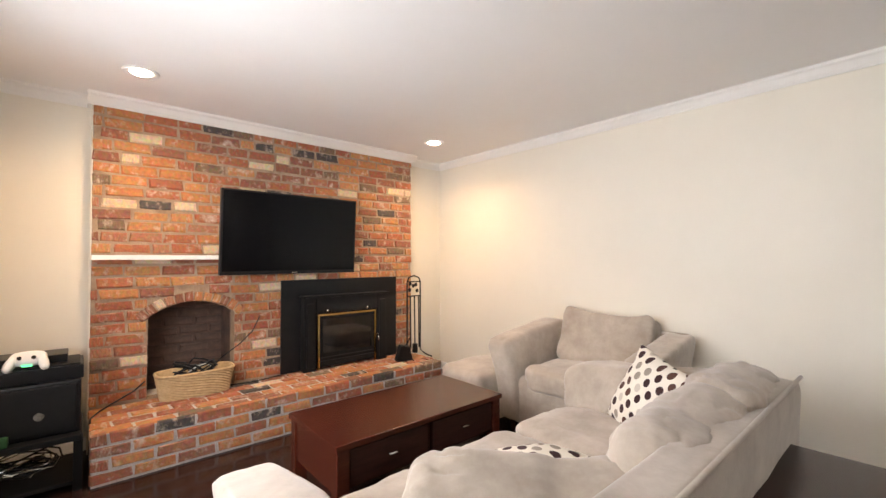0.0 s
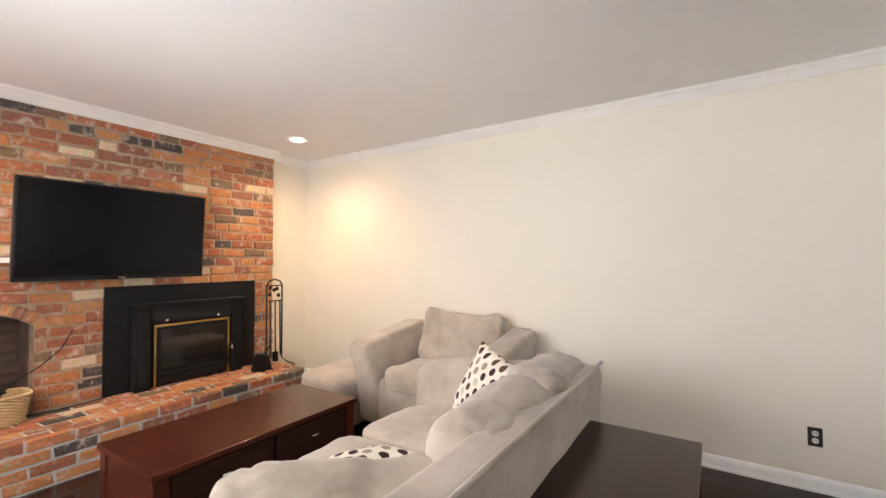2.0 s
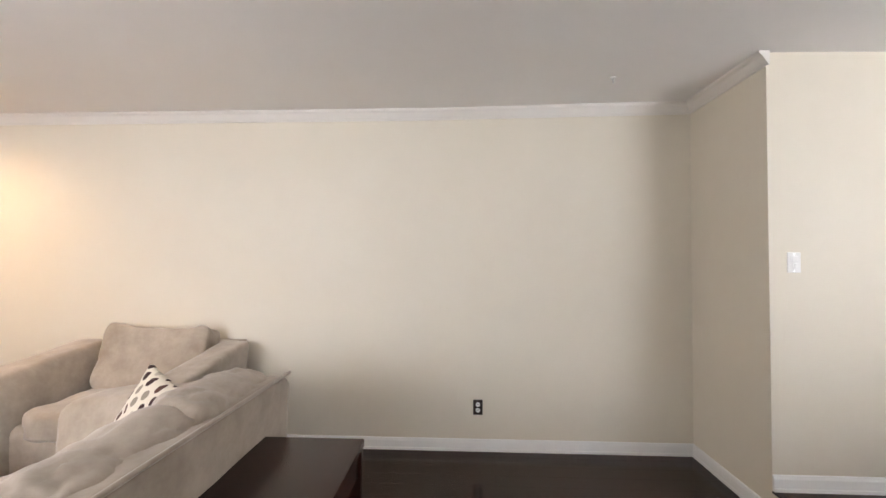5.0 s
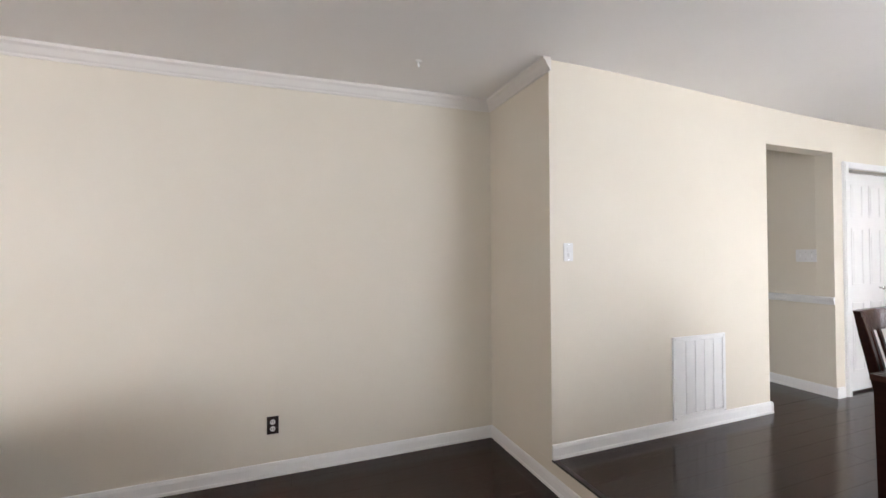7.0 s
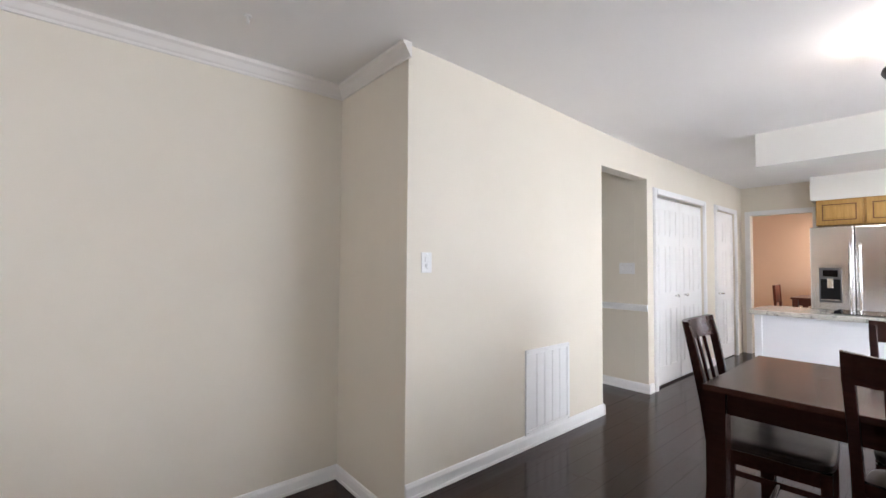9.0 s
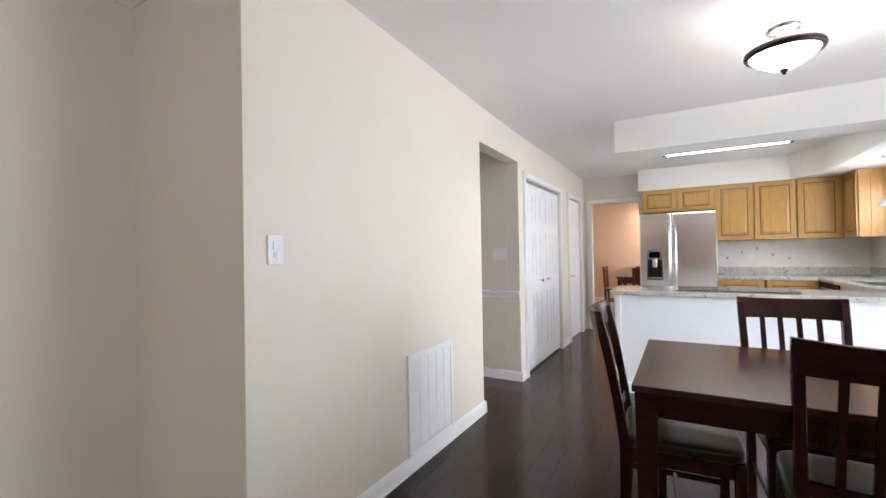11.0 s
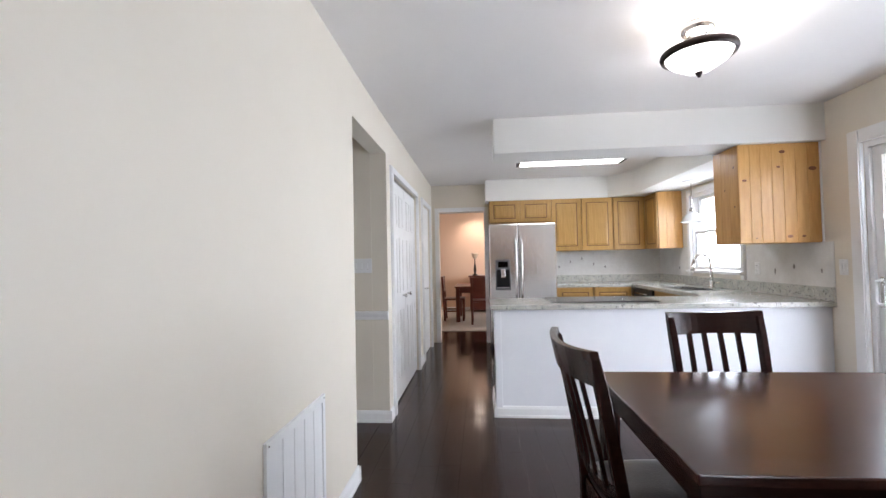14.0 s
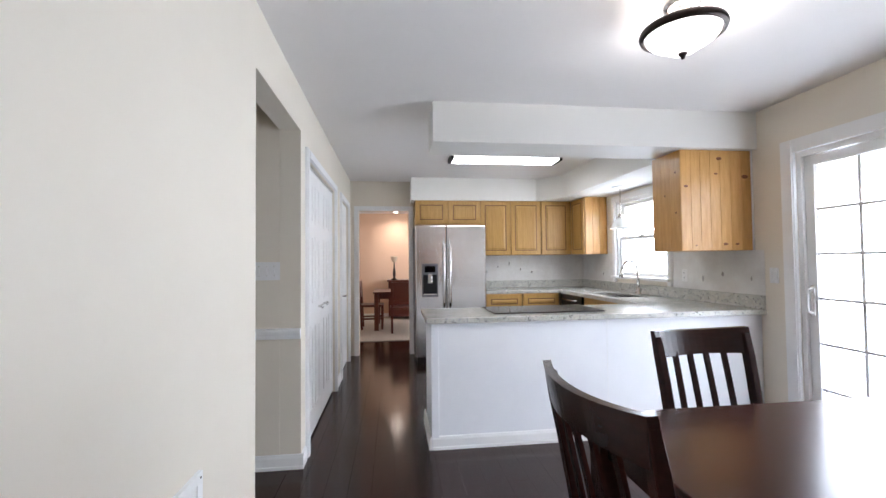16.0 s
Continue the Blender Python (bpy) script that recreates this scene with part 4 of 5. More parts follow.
plate("power_outlet", (XW, 0.843, 0.156), -90, "dark brown outlet plate with white receptacles", material("dark_brown_plate", (0.02, 0.012, 0.01), 0.4, color2=(0.03, 0.018, 0.014), scale=20), [], (0.022, -0.022))
plate("light_switch", (XS, 2.61, 1.293), -90, "white dimmer switch plate on the cream wall", WHITE, [(-0.016, 0.016, 0.004, 0.036), (-0.012, 0.004, -0.034, -0.004), (0.008, 0.014, -0.03, -0.006)], ())
tri = thing("hall_switch", (-2.595, 5.44, 1.25), "white three-toggle switch plate above the chair rail", "wall plate", 180)
part("cover", box(-0.082, 0.082, 0.001, 0.008, -0.058, 0.058, 0.003), WHITE, tri)
for x in (-0.046, 0.0, 0.046):
    part("toggle", box(x - 0.005, x + 0.005, 0.008, 0.02, -0.012, 0.012, 0.002), WHITE, tri)
    for z in (-0.03, 0.03):
        part("screw", lathe([(0.003, 0), (0.003, 0.0012)], 8, pose(x, 0.008, z, -90)), NICKEL, tri)
plate("kitchen_outlet", (XE, 6.42, 1.14), 90, "white outlet plate on the backsplash", WHITE, [], (0.022, -0.022))
plate("wall_switch", (XE, 5.46, 1.17), 90, "white double switch plate beside the cabinets", WHITE, [(-0.025, -0.005, -0.03, 0.03), (0.005, 0.025, -0.03, 0.03)], ())
pend = thing("pendant_lamp", (0.78, 7.12, SB - 0.02), "white bell pendant lamp on a thin rod, switched off", "pendant lamp")
part("canopy", lathe([(0.058, -0.018), (0.082, -0.014), (0.09, -0.004), (0.09, 0.0)], 28), TRIM, pend, smooth=True)
part("rod", rod((0, 0, -0.330), (0, 0, -0.018), 0.006, 10), NICKEL, pend, "thin metal rod")
part("cap", lathe([(0.022, -0.360), (0.026, -0.330), (0.012, -0.305)], 18), NICKEL, pend, smooth=True)
part("shade", lathe([(0.118, -0.475), (0.112, -0.465), (0.085, -0.420), (0.06, -0.385), (0.026, -0.360), (0.022, -0.365), (0.055, -0.392), (0.08, -0.427), (0.107, -0.470), (0.118, -0.475)], 32, caps=False), material("white_shade_glass", (0.82, 0.82, 0.80), 0.25, color2=(0.86, 0.86, 0.84), scale=6), pend, "white glass bell shade", smooth=True)
recessed((-1.73, 12.2, H), 50, tone=(1.0, 0.86, 0.70))

# ---- dining area ----


def dining_chair(label):
    """Slat-back chair that faces -y: curved top rail, five slats, dark padded seat."""
    t = thing("dining_chair", (0, 0, 0), label, "chair", group="chairs round the dining table")
    W = 0.45

    def back_y(z):
        return 0.20 + 0.10 * max(0.0, (z - 0.42) / 0.6) ** 1.3

    for s in (-1, 1):
        pts = [(s * 0.195, 0.215, 0.0), (s * 0.197, 0.20, 0.25), (s * 0.199, 0.20, 0.45), (s * 0.203, back_y(0.62), 0.62), (s * 0.208, back_y(0.80), 0.80), (s * 0.211, back_y(0.9), 0.90), (s * 0.214, back_y(0.985), 0.985)]
        bm = bmesh.new()
        rings = []
        for x, y, z in pts:
            a, b = (0.015, 0.014) if z > 0.9 else (0.016, 0.019) if z > 0.5 else (0.019, 0.021)
            rings.append([bm.verts.new((x + i * a, y + j * b, z)) for i, j in ((-1, -1), (1, -1), (1, 1), (-1, 1))])
        for p, q in zip(rings, rings[1:]):
            for k in range(4):
                bm.faces.new((p[k], p[(k + 1) % 4], q[(k + 1) % 4], q[k]))
        bm.faces.new(rings[0][::-1]), bm.faces.new(rings[-1])
        bmesh.ops.bevel(bm, geom=bm.edges[:], offset=0.003, segments=1, affect="EDGES")
        part("back_leg", bm, ESPRESSO, t)
        part("front_leg", box(s * 0.195 - 0.019, s * 0.195 + 0.019, -0.225, -0.187, 0, 0.44, 0.004), ESPRESSO, t)
        part("side_rail", box(s * 0.195 - 0.012, s * 0.195 + 0.012, -0.19, 0.19, 0.375, 0.44, 0.003), ESPRESSO, t)
        part("stretcher", box(s * 0.195 - 0.009, s * 0.195 + 0.009, -0.19, 0.20, 0.16, 0.19, 0.003), ESPRESSO, t)

    def curved(z0, z1, half, bow, thick, crest=0.0):
        bm = bmesh.new()
        n = 14
        rows = []
        for i in range(n + 1):
            u = -1 + 2 * i / n
            x, dy = u * half, bow * (1 - u * u)
            up = z1 + crest * (1 - u * u)
            rows.append([bm.verts.new((x, back_y(z) + dy + o, z)) for z, o in ((z0, -thick / 2), (z0, thick / 2), (up, thick / 2), (up, -thick / 2))])
        for p, q in zip(rows, rows[1:]):
            for k in range(4):
                bm.faces.new((p[k], q[k], q[(k + 1) % 4], p[(k + 1) % 4]))
        bm.faces.new(rows[0]), bm.faces.new(rows[-1][::-1])
        bmesh.ops.recalc_face_normals(bm, faces=bm.faces[:])
        return bm

    part("top_rail", curved(0.900, 1.008, 0.228, 0.05, 0.026, -0.010), ESPRESSO, t, smooth=False)
    part("lower_rail", curved(0.52, 0.565, 0.20, 0.02, 0.022), ESPRESSO, t)
    for i in range(4):
        x = -0.117 + i * 0.078
        bow = 0.042 * (1 - (x / 0.22) ** 2)
        bm = bmesh.new()
        rows = []
        for k in range(7):
            z = 0.55 + k * 0.365 / 6
            rows.append([bm.verts.new((x + a, back_y(z) + bow * (0.6 + 0.4 * k / 6) + b, z)) for a, b in ((-0.011, -0.006), (0.011, -0.006), (0.011, 0.006), (-0.011, 0.006))])
        for p, q in zip(rows, rows[1:]):
            for j in range(4):
                bm.faces.new((p[j], p[(j + 1) % 4], q[(j + 1) % 4], q[j]))
        part("slat", bm, ESPRESSO, t)
    part("front_rail", box(-0.19, 0.19, -0.218, -0.194, 0.375, 0.44, 0.003), ESPRESSO, t)
    part("back_rail", box(-0.19, 0.19, 0.188, 0.212, 0.375, 0.44, 0.003), ESPRESSO, t)
    part("cross_stretcher", box(-0.19, 0.19, -0.01, 0.01, 0.165, 0.185, 0.003), ESPRESSO, t)
    part("seat", soft(0.44, 0.44, 0.05, 7, 0.003, 41, 10, m=pose(0, -0.015, 0.435)), LEATHER, t, "dark padded leather seat", smooth=True)
    return t


chair = dining_chair("dark espresso slat-back chair at the table's end")
chair.matrix_basis = pose(-1.035, 3.655, 0, 0, 0, 94)
c2 = copy_thing(chair, pose(-0.495, 3.99, 0, 0, 0, 4))
tagged(c2, "dark espresso slat-back chair on the kitchen side of the table")
c3 = copy_thing(chair, pose(-0.485, 3.365, 0, 0, 0, 178))
tagged(c3, "dark espresso slat-back chair pushed in, back to the living room")

dt = thing("dining_table", (-0.53, 3.58, 0), "dark walnut rectangular dining table with square legs", "dining table")
part("top", box(-0.63, 0.63, -0.435, 0.435, 0.762, 0.788, 0.004), TABLETOP, dt)
for sx in (-1, 1):
    for sy in (-1, 1):
        bm = bmesh.new()
        cx, cy = sx * 0.585, sy * 0.39
        r0 = [bm.verts.new((cx + i * 0.027, cy + j * 0.027, 0)) for i, j in ((-1, -1), (1, -1), (1, 1), (-1, 1))]
        r1 = [bm.verts.new((cx + i * 0.036, cy + j * 0.036, 0.762)) for i, j in ((-1, -1), (1, -1), (1, 1), (-1, 1))]
        bm.faces.new(r0[::-1]), bm.faces.new(r1)
        for k in range(4):
            bm.faces.new((r0[k], r0[(k + 1) % 4], r1[(k + 1) % 4], r1[k]))
        part("leg", bm, ESPRESSO, dt)
    part("end_apron", box(sx * 0.585 - 0.011, sx * 0.585 + 0.011, -0.354, 0.354, 0.672, 0.762, 0.003), ESPRESSO, dt)
    part("side_apron", box(-0.549, 0.549, sx * 0.39 - 0.011, sx * 0.39 + 0.011, 0.672, 0.762, 0.003), ESPRESSO, dt)

# ceiling lamp
lamp = thing("ceiling_lamp", (-0.50, 4.366, H), "bronze semi-flush ceiling lamp with lit white glass bowl", "ceiling light")
LIFT = ceiling_at(4.366) - H
part("canopy", lathe([(0.05, LIFT - 0.05), (0.075, LIFT - 0.038), (0.08, LIFT - 0.02), (0.085, LIFT + 0.002)], 28), NICKEL, lamp, "pale metal canopy", smooth=True)
part("stem", lathe([(0.03, -0.10), (0.045, -0.085), (0.045, LIFT - 0.05)], 20), NICKEL, lamp, smooth=True)
part("rim", lathe([(0.158, -0.140), (0.172, -0.136), (0.178, -0.122), (0.174, -0.108), (0.162, -0.102), (0.152, -0.106), (0.152, -0.128), (0.158, -0.140)], 48, caps=False), BRONZE, lamp, "dark bronze rim", smooth=True)
part("bowl", lathe([(0.0, -0.218), (0.03, -0.217), (0.055, -0.21), (0.075, -0.197), (0.095, -0.185), (0.128, -0.165), (0.148, -0.145), (0.153, -0.128)], 48, caps=False), glowing("lit_white_glass", (1.0, 0.97, 0.93), 4.0), lamp, "glowing white glass bowl", smooth=True)
part("finial", lathe([(0.0, -0.246), (0.008, -0.243), (0.010, -0.232), (0.018, -0.226), (0.02, -0.218), (0.0, -0.216)], 16), BRONZE, lamp, smooth=True)
bulb("ceiling_lamp_bulb", (-0.44, 4.32, H - 0.115), 17, (1.0, 0.96, 0.9), 0.03)

# return-air grille
vent = thing("return_air_grille", (XS, 3.76, 0.385), "white metal return-air grille low on the wall", "vent", -90)
bm = bmesh.new()
for a in ((-0.265, 0.265, 0.265, 0.295), (-0.265, 0.265, -0.295, -0.265), (-0.265, -0.235, -0.265, 0.265), (0.235, 0.265, -0.265, 0.265)):
    add_box(bm, a[0], a[1], 0.001, 0.014, a[2], a[3])
part("frame", bm, TRIM, vent)
part("backing", box(-0.235, 0.235, 0.001, 0.002, -0.265, 0.265), WHITE, vent)
for i in range(5):
    x = -0.235 + 0.094 * (i + 0.5)
    part("louvre_panel", box(x - 0.0445, x + 0.0445, 0.002, 0.010, -0.262, 0.262, 0.002), TRIM, vent)
for x, z in ((-0.25, 0.28), (0.25, 0.28), (-0.25, -0.28), (0.25, -0.28)):
    part("screw", lathe([(0.004, 0), (0.003, 0.002)], 8, pose(x, 0.014, z, -90)), NICKEL, vent)

# ---- doors along the hall side ----


def panel_leaf(parent, y0, y1, z0, z1, cols, rows, name="leaf"):
    """A white moulded door leaf in the plane of the hall-side wall with recessed panels."""
    x0, x1 = XS - 0.055, XS - 0.02
    leaf = part(name, box(x0, x1, y0, y1, z0, z1, 0.002), TRIM, parent)
    st = 0.085 if cols == 1 else 0.10
    ws = (y1 - y0 - st * (cols + 1)) / cols
    for c in range(cols):
        a = y0 + st + c * (ws + st)
        for r0, r1 in rows:
            bm = bmesh.new()
            for b in ((a, a + ws, r0, r0 + 0.014), (a, a + ws, r1 - 0.014, r1), (a, a + 0.014, r0 + 0.014, r1 - 0.014), (a + ws - 0.014, a + ws, r0 + 0.014, r1 - 0.014)):
                add_box(bm, x1, x1 + 0.005, b[0], b[1], b[2], b[3])
            add_box(bm, x1, x1 + 0.003, a + 0.034, a + ws - 0.034, r0 + 0.034, r1 - 0.034)
            part("panel", bm, TRIM, leaf)
    return leaf


ROWS = [(0.20, 0.82), (0.98, 1.50), (1.60, 1.90)]
bf = thing("bifold_closet_door", (0, 0, 0), "white bifold closet door with moulded panels, closed", "door")
mid = (5.635 + 6.995) / 2
for a, b in ((5.64, mid - 0.003), (mid + 0.003, 6.99)):
    panel_leaf(bf, a, b, 0.02, 2.00, 2, ROWS)
for y in (mid - 0.13, mid + 0.13):
    part("knob", lathe([(0.008, 0), (0.008, 0.018), (0.016, 0.024), (0.018, 0.032), (0.010, 0.040)], 14, pose(XS - 0.02, y, 0.945, 0, 90)), NICKEL, bf, smooth=True)
part("track", box(XS - 0.06, XS - 0.015, 5.632, 6.998, 2.004, 2.028), NICKEL, bf, "metal door track")
d2 = thing("panel_door", (0, 0, 0), "white six-panel door with a lever handle, closed", "door")
panel_leaf(d2, 7.475, 8.265, 0.012, 2.02, 2, ROWS)
part("rose", lathe([(0.028, 0), (0.026, 0.01)], 18, pose(XS - 0.02, 7.54, 0.915, 0, 90)), NICKEL, d2, smooth=True)
part("lever", tube([(XS - 0.012, 7.54, 0.915), (XS + 0.035, 7.54, 0.915), (XS + 0.042, 7.56, 0.915), (XS + 0.042, 7.64, 0.912)], 0.009, 8), NICKEL, d2, smooth=True)

# ---- sliding door and windows ----
sd = thing("sliding_door", (XE + 0.07, 0, 0), "white sliding glass patio door with divided panes", "sliding door", kind="structure")
bm = bmesh.new()
for a in ((3.44, 5.27, 2.0, 2.04), (3.44, 5.27, 0.0, 0.03), (3.44, 3.47, 0.03, 2.0), (5.235, 5.27, 0.03, 2.0)):
    add_box(bm, -0.065, 0.065, *a)
part("frame", bm, TRIM, sd)


def sash(parent, y0, y1, z0, z1, xo, st, cols, rows, name="door_panel", zs=None):
    """A glazed panel: stiles and rails, one pane, and a grid of muntins."""
    bm = bmesh.new()
    for a in ((y0, y1, z1 - st, z1), (y0, y1, z0, z0 + st * 1.2), (y0, y0 + st, z0 + st * 1.2, z1 - st), (y1 - st, y1, z0 + st * 1.2, z1 - st)):
        add_box(bm, xo - 0.018, xo + 0.018, *a)
    p = part(name, bm, TRIM, parent)
    g = part("pane", box(xo - 0.003, xo + 0.003, y0 + st, y1 - st, z0 + st * 1.2, z1 - st), CLEAR, p)
    g.visible_shadow = False
    gw, gh = y1 - y0 - 2 * st, z1 - z0 - 2.2 * st
    for i in range(1, cols):
        y = y0 + st + gw * i / cols
        part("muntin", box(xo - 0.006, xo + 0.006, y - 0.009, y + 0.009, z0 + st * 1.2, z1 - st), TRIM, p)
    for j in range(1, rows):
        z = z0 + st * 1.2 + gh * j / rows
        part("muntin", box(xo - 0.0055, xo + 0.0055, y0 + st, y1 - st, z - 0.009, z + 0.009), TRIM, p)
    return p


pA = sash(sd, 4.30, 5.235, 0.03, 2.0, -0.025, 0.065, 3, 6)
sash(sd, 3.47, 4.38, 0.03, 2.0, 0.025, 0.065, 3, 6)
part("door_handle", tube([(-0.045, 5.20, 0.92), (-0.085, 5.20, 0.93), (-0.092, 5.20, 0.96), (-0.092, 5.20, 1.05), (-0.085, 5.20, 1.08), (-0.045, 5.20, 1.09)], 0.009, 8), WHITE, pA, smooth=True)
part("lock_plate", box(-0.05, -0.043, 5.185, 5.215, 0.90, 1.11, 0.003), NICKEL, pA)

kw = thing("kitchen_window", (XE + 0.07, 0, 0), "white double-hung kitchen window with casing", "window", kind="structure")
bm = bmesh.new()
for a in ((6.66, 7.66, 1.995, 2.03), (6.66, 6.69, 1.08, 1.995), (7.63, 7.66, 1.08, 1.995)):
    add_box(bm, -0.065, 0.06, *a)
part("window_frame", bm, TRIM, kw)
sash(kw, 6.69, 7.63, 1.54, 1.995, 0.02, 0.035, 1, 1, "upper_sash")
sash(kw, 6.69, 7.63, 1.10, 1.575, -0.02, 0.035, 1, 1, "lower_sash")
part("latch", box(-0.05, -0.03, 7.13, 7.19, 1.575, 1.59, 0.003), NICKEL, kw)
part("window_sill", box(-0.13, 0.06, 6.60, 7.72, 1.065, 1.095, 0.006), TRIM, kw)
casing("trim_kitchen_window", "y", 6.66, 7.66, 2.03, XE, -1, w=0.07, z0=1.02)
lw = thing("living_window", (XE + 0.07, 0, 0), "white living room window", "window", kind="structure")
bm = bmesh.new()
for a in ((-2.4, -0.6, 2.065, 2.10), (-2.4, -0.6, 0.80, 0.835), (-2.4, -2.365, 0.835, 2.065), (-0.635, -0.6, 0.835, 2.065)):
    add_box(bm, -0.065, 0.065, *a)
part("window_frame", bm, TRIM, lw)
sash(lw, -2.365, -1.50, 0.835, 2.065, 0.0, 0.04, 1, 1, "sash")
sash(lw, -1.50, -0.635, 0.835, 2.065, 0.0, 0.04, 1, 1, "sash")

# outside: deck, rail, glowing white sheet for the distance
tagged(part("ground", box(1.25, 60, -50, 60, -0.6, -0.5), material("dry_pale_grass", (0.20, 0.20, 0.11), 0.95, color2=(0.28, 0.27, 0.16), scale=3)), "pale sunlit lawn", "ground", kind="structure")
deck = thing("wooden_deck", (0, 0, 0), "sun-bleached wooden deck outside the sliding door", "deck", kind="structure")
DECK = material("bleached_deck_wood", (0.50, 0.44, 0.38), 0.8, color2=(0.6, 0.54, 0.47), scale=4, stretch=(1, 8, 1))
part("joists", box(1.2, 4.2, 1.5, 8.5, -0.5, -0.10), DECK, deck)
for i in range(20):
    part("board", box(1.2 + i * 0.15, 1.34 + i * 0.15, 1.5, 8.5, -0.10, -0.06, 0.004), DECK, deck)
rail = thing("deck_railing", (4.1, 0, -0.06), "pale wooden deck railing with square balusters", "railing")
part("top_rail", box(-0.05, 0.05, 1.5, 8.5, 0.92, 0.96, 0.005), DECK, rail)
part("bottom_rail", box(-0.02, 0.02, 1.5, 8.5, 0.10, 0.14, 0.005), DECK, rail)
for i in range(50):
    y = 1.55 + i * 0.14
    part("baluster", box(-0.018, 0.018, y - 0.018, y + 0.018, 0.14, 0.92), DECK, rail)
for y in (1.55, 4.0, 6.3, 8.45):
    part("post", box(-0.045, 0.045, y - 0.045, y + 0.045, 0, 1.0, 0.005), DECK, rail)
# Added sheet that glows: blown-out daylight, and extra light for the rooms.
tagged(part("backdrop", box(9.0, 9.05, -20, 32, -2, 14), glowing("glowing_white_backdrop", (0.94, 0.97, 1.0), 5.0)), "glowing white sheet standing in for overexposed daylight beyond the deck", "backdrop", kind="structure")

# ---- kitchen ----
CT = 0.868
pen = thing("peninsula", (0, 0, 0), "white-panelled kitchen peninsula with baseboard", "kitchen island")
part("front_panel", box(-1.528, XE - 0.004, 5.577, 5.60, 0.0, CT, 0.002), PANEL, pen)
part("end_panel", box(-1.529, -1.50, 5.601, 6.12, 0.0, CT, 0.002), PANEL, pen)
part("corner_post", box(-1.538, -1.485, 5.567, 5.62, 0.0, CT, 0.003), PANEL, pen)
part("body", box(-1.499, XE - 0.004, 5.601, 6.10, 0.02, CT - 0.001), PANEL, pen)
for x in (-0.24,):
    part("seam", box(x - 0.002, x + 0.002, 5.5755, 5.578, 0.1, CT), TRIM, pen)
strip("baseboard", (-1.53, 5.577), (XE, 5.577), BASE, (0, -1), TRIM, "white baseboard along the peninsula")
strip("baseboard", (-1.538, 5.565), (-1.538, 6.12), BASE, (-1, 0), TRIM, "white baseboard at the peninsula's end")

top = thing("granite_countertop", (0, 0, CT), "speckled grey granite countertop with low backsplash", "countertop")
part("peninsula_slab", box(-1.57, XE, 5.535, 6.15, 0, 0.04, 0.006), GRANITE, top)
SX0, SX1, SY0, SY1 = 0.50, 0.86, 6.74, 7.40
bm = bmesh.new()
add_box(bm, 0.39, XE, 6.151, SY0, 0, 0.04)
add_box(bm, 0.39, XE, SY1, YB, 0, 0.04)
add_box(bm, 0.39, SX0, SY0, SY1, 0, 0.04)
add_box(bm, SX1, XE, SY0, SY1, 0, 0.04)
part("window_side_slab", bm, GRANITE, top)
part("back_slab", box(-0.60, 0.389, 7.965, YB, 0, 0.04, 0.005), GRANITE, top)
part("backsplash", box(XE - 0.022, XE, 5.54, YB, 0.041, 0.145, 0.003), GRANITE, top)
part("backsplash", box(-0.60, XE - 0.023, YB - 0.022, YB, 0.041, 0.145, 0.003), GRANITE, top)
tagged(part("splash_wall", box(-0.60, XE - 0.003, YB - 0.004, YB - 0.001, 1.013, 1.38), SPLASH), "unfinished patched white backsplash wall", "wall", kind="structure")
tagged(part("splash_wall_side", box(XE - 0.004, XE - 0.001, 5.54, 6.59, 1.013, 1.364), SPLASH), "unfinished patched white backsplash wall", "wall", kind="structure")
tagged(part("splash_wall_corner", box(XE - 0.004, XE - 0.001, 7.74, YB - 0.005, 1.013, 1.38), SPLASH), "unfinished patched white backsplash wall", "wall", kind="structure")
rnd = random.Random(8)
SMEAR = material("dried_adhesive", (0.28, 0.26, 0.23), 0.8, color2=(0.36, 0.33, 0.30), scale=30)
for i in range(9):
    ob = thing("adhesive_mark", ((-0.45 + 0.17 * i if i < 5 else XE - 0.004), (YB - 0.004 if i < 5 else (5.66, 5.95, 6.18, 8.0)[i - 5]), 1.10 + rnd.uniform(0, 0.16)),
               "grey dab of dried adhesive on the wall", "wall mark", 180 if i < 5 else 90, "adhesive marks")
    part("dab", lathe([(0.014, 0), (0.010, 0.003), (0.0, 0.004)], 9, pose(0, 0, 0, -90) @ Matrix.Diagonal((0.6 + rnd.random() * 0.5, 1.2 + rnd.random(), 1, 1))), SMEAR, ob)

sink = thing("kitchen_sink", (0, 0, CT), "stainless undermount sink below the window", "sink")
bm = bmesh.new()
add_box(bm, SX0, SX1, SY0, SY1, -0.19, -0.18)
for a in ((SX0, SX0 + 0.008, SY0, SY1), (SX1 - 0.008, SX1, SY0, SY1), (SX0 + 0.008, SX1 - 0.008, SY0, SY0 + 0.008), (SX0 + 0.008, SX1 - 0.008, SY1 - 0.008, SY1)):
    add_box(bm, *a, -0.18, 0.036)
part("basin", bm, STEEL, sink)
part("drain", lathe([(0.04, 0), (0.035, 0.004)], 18, pose((SX0 + SX1) / 2, (SY0 + SY1) / 2, -0.18)), NICKEL, sink)
fct = thing("kitchen_faucet", (0.925, 7.04, CT + 0.04), "brushed nickel gooseneck pull-down faucet", "faucet")
part("base", lathe([(0.032, 0), (0.032, 0.012), (0.024, 0.02), (0.024, 0.07), (0.015, 0.085)], 20), NICKEL, fct, smooth=True)
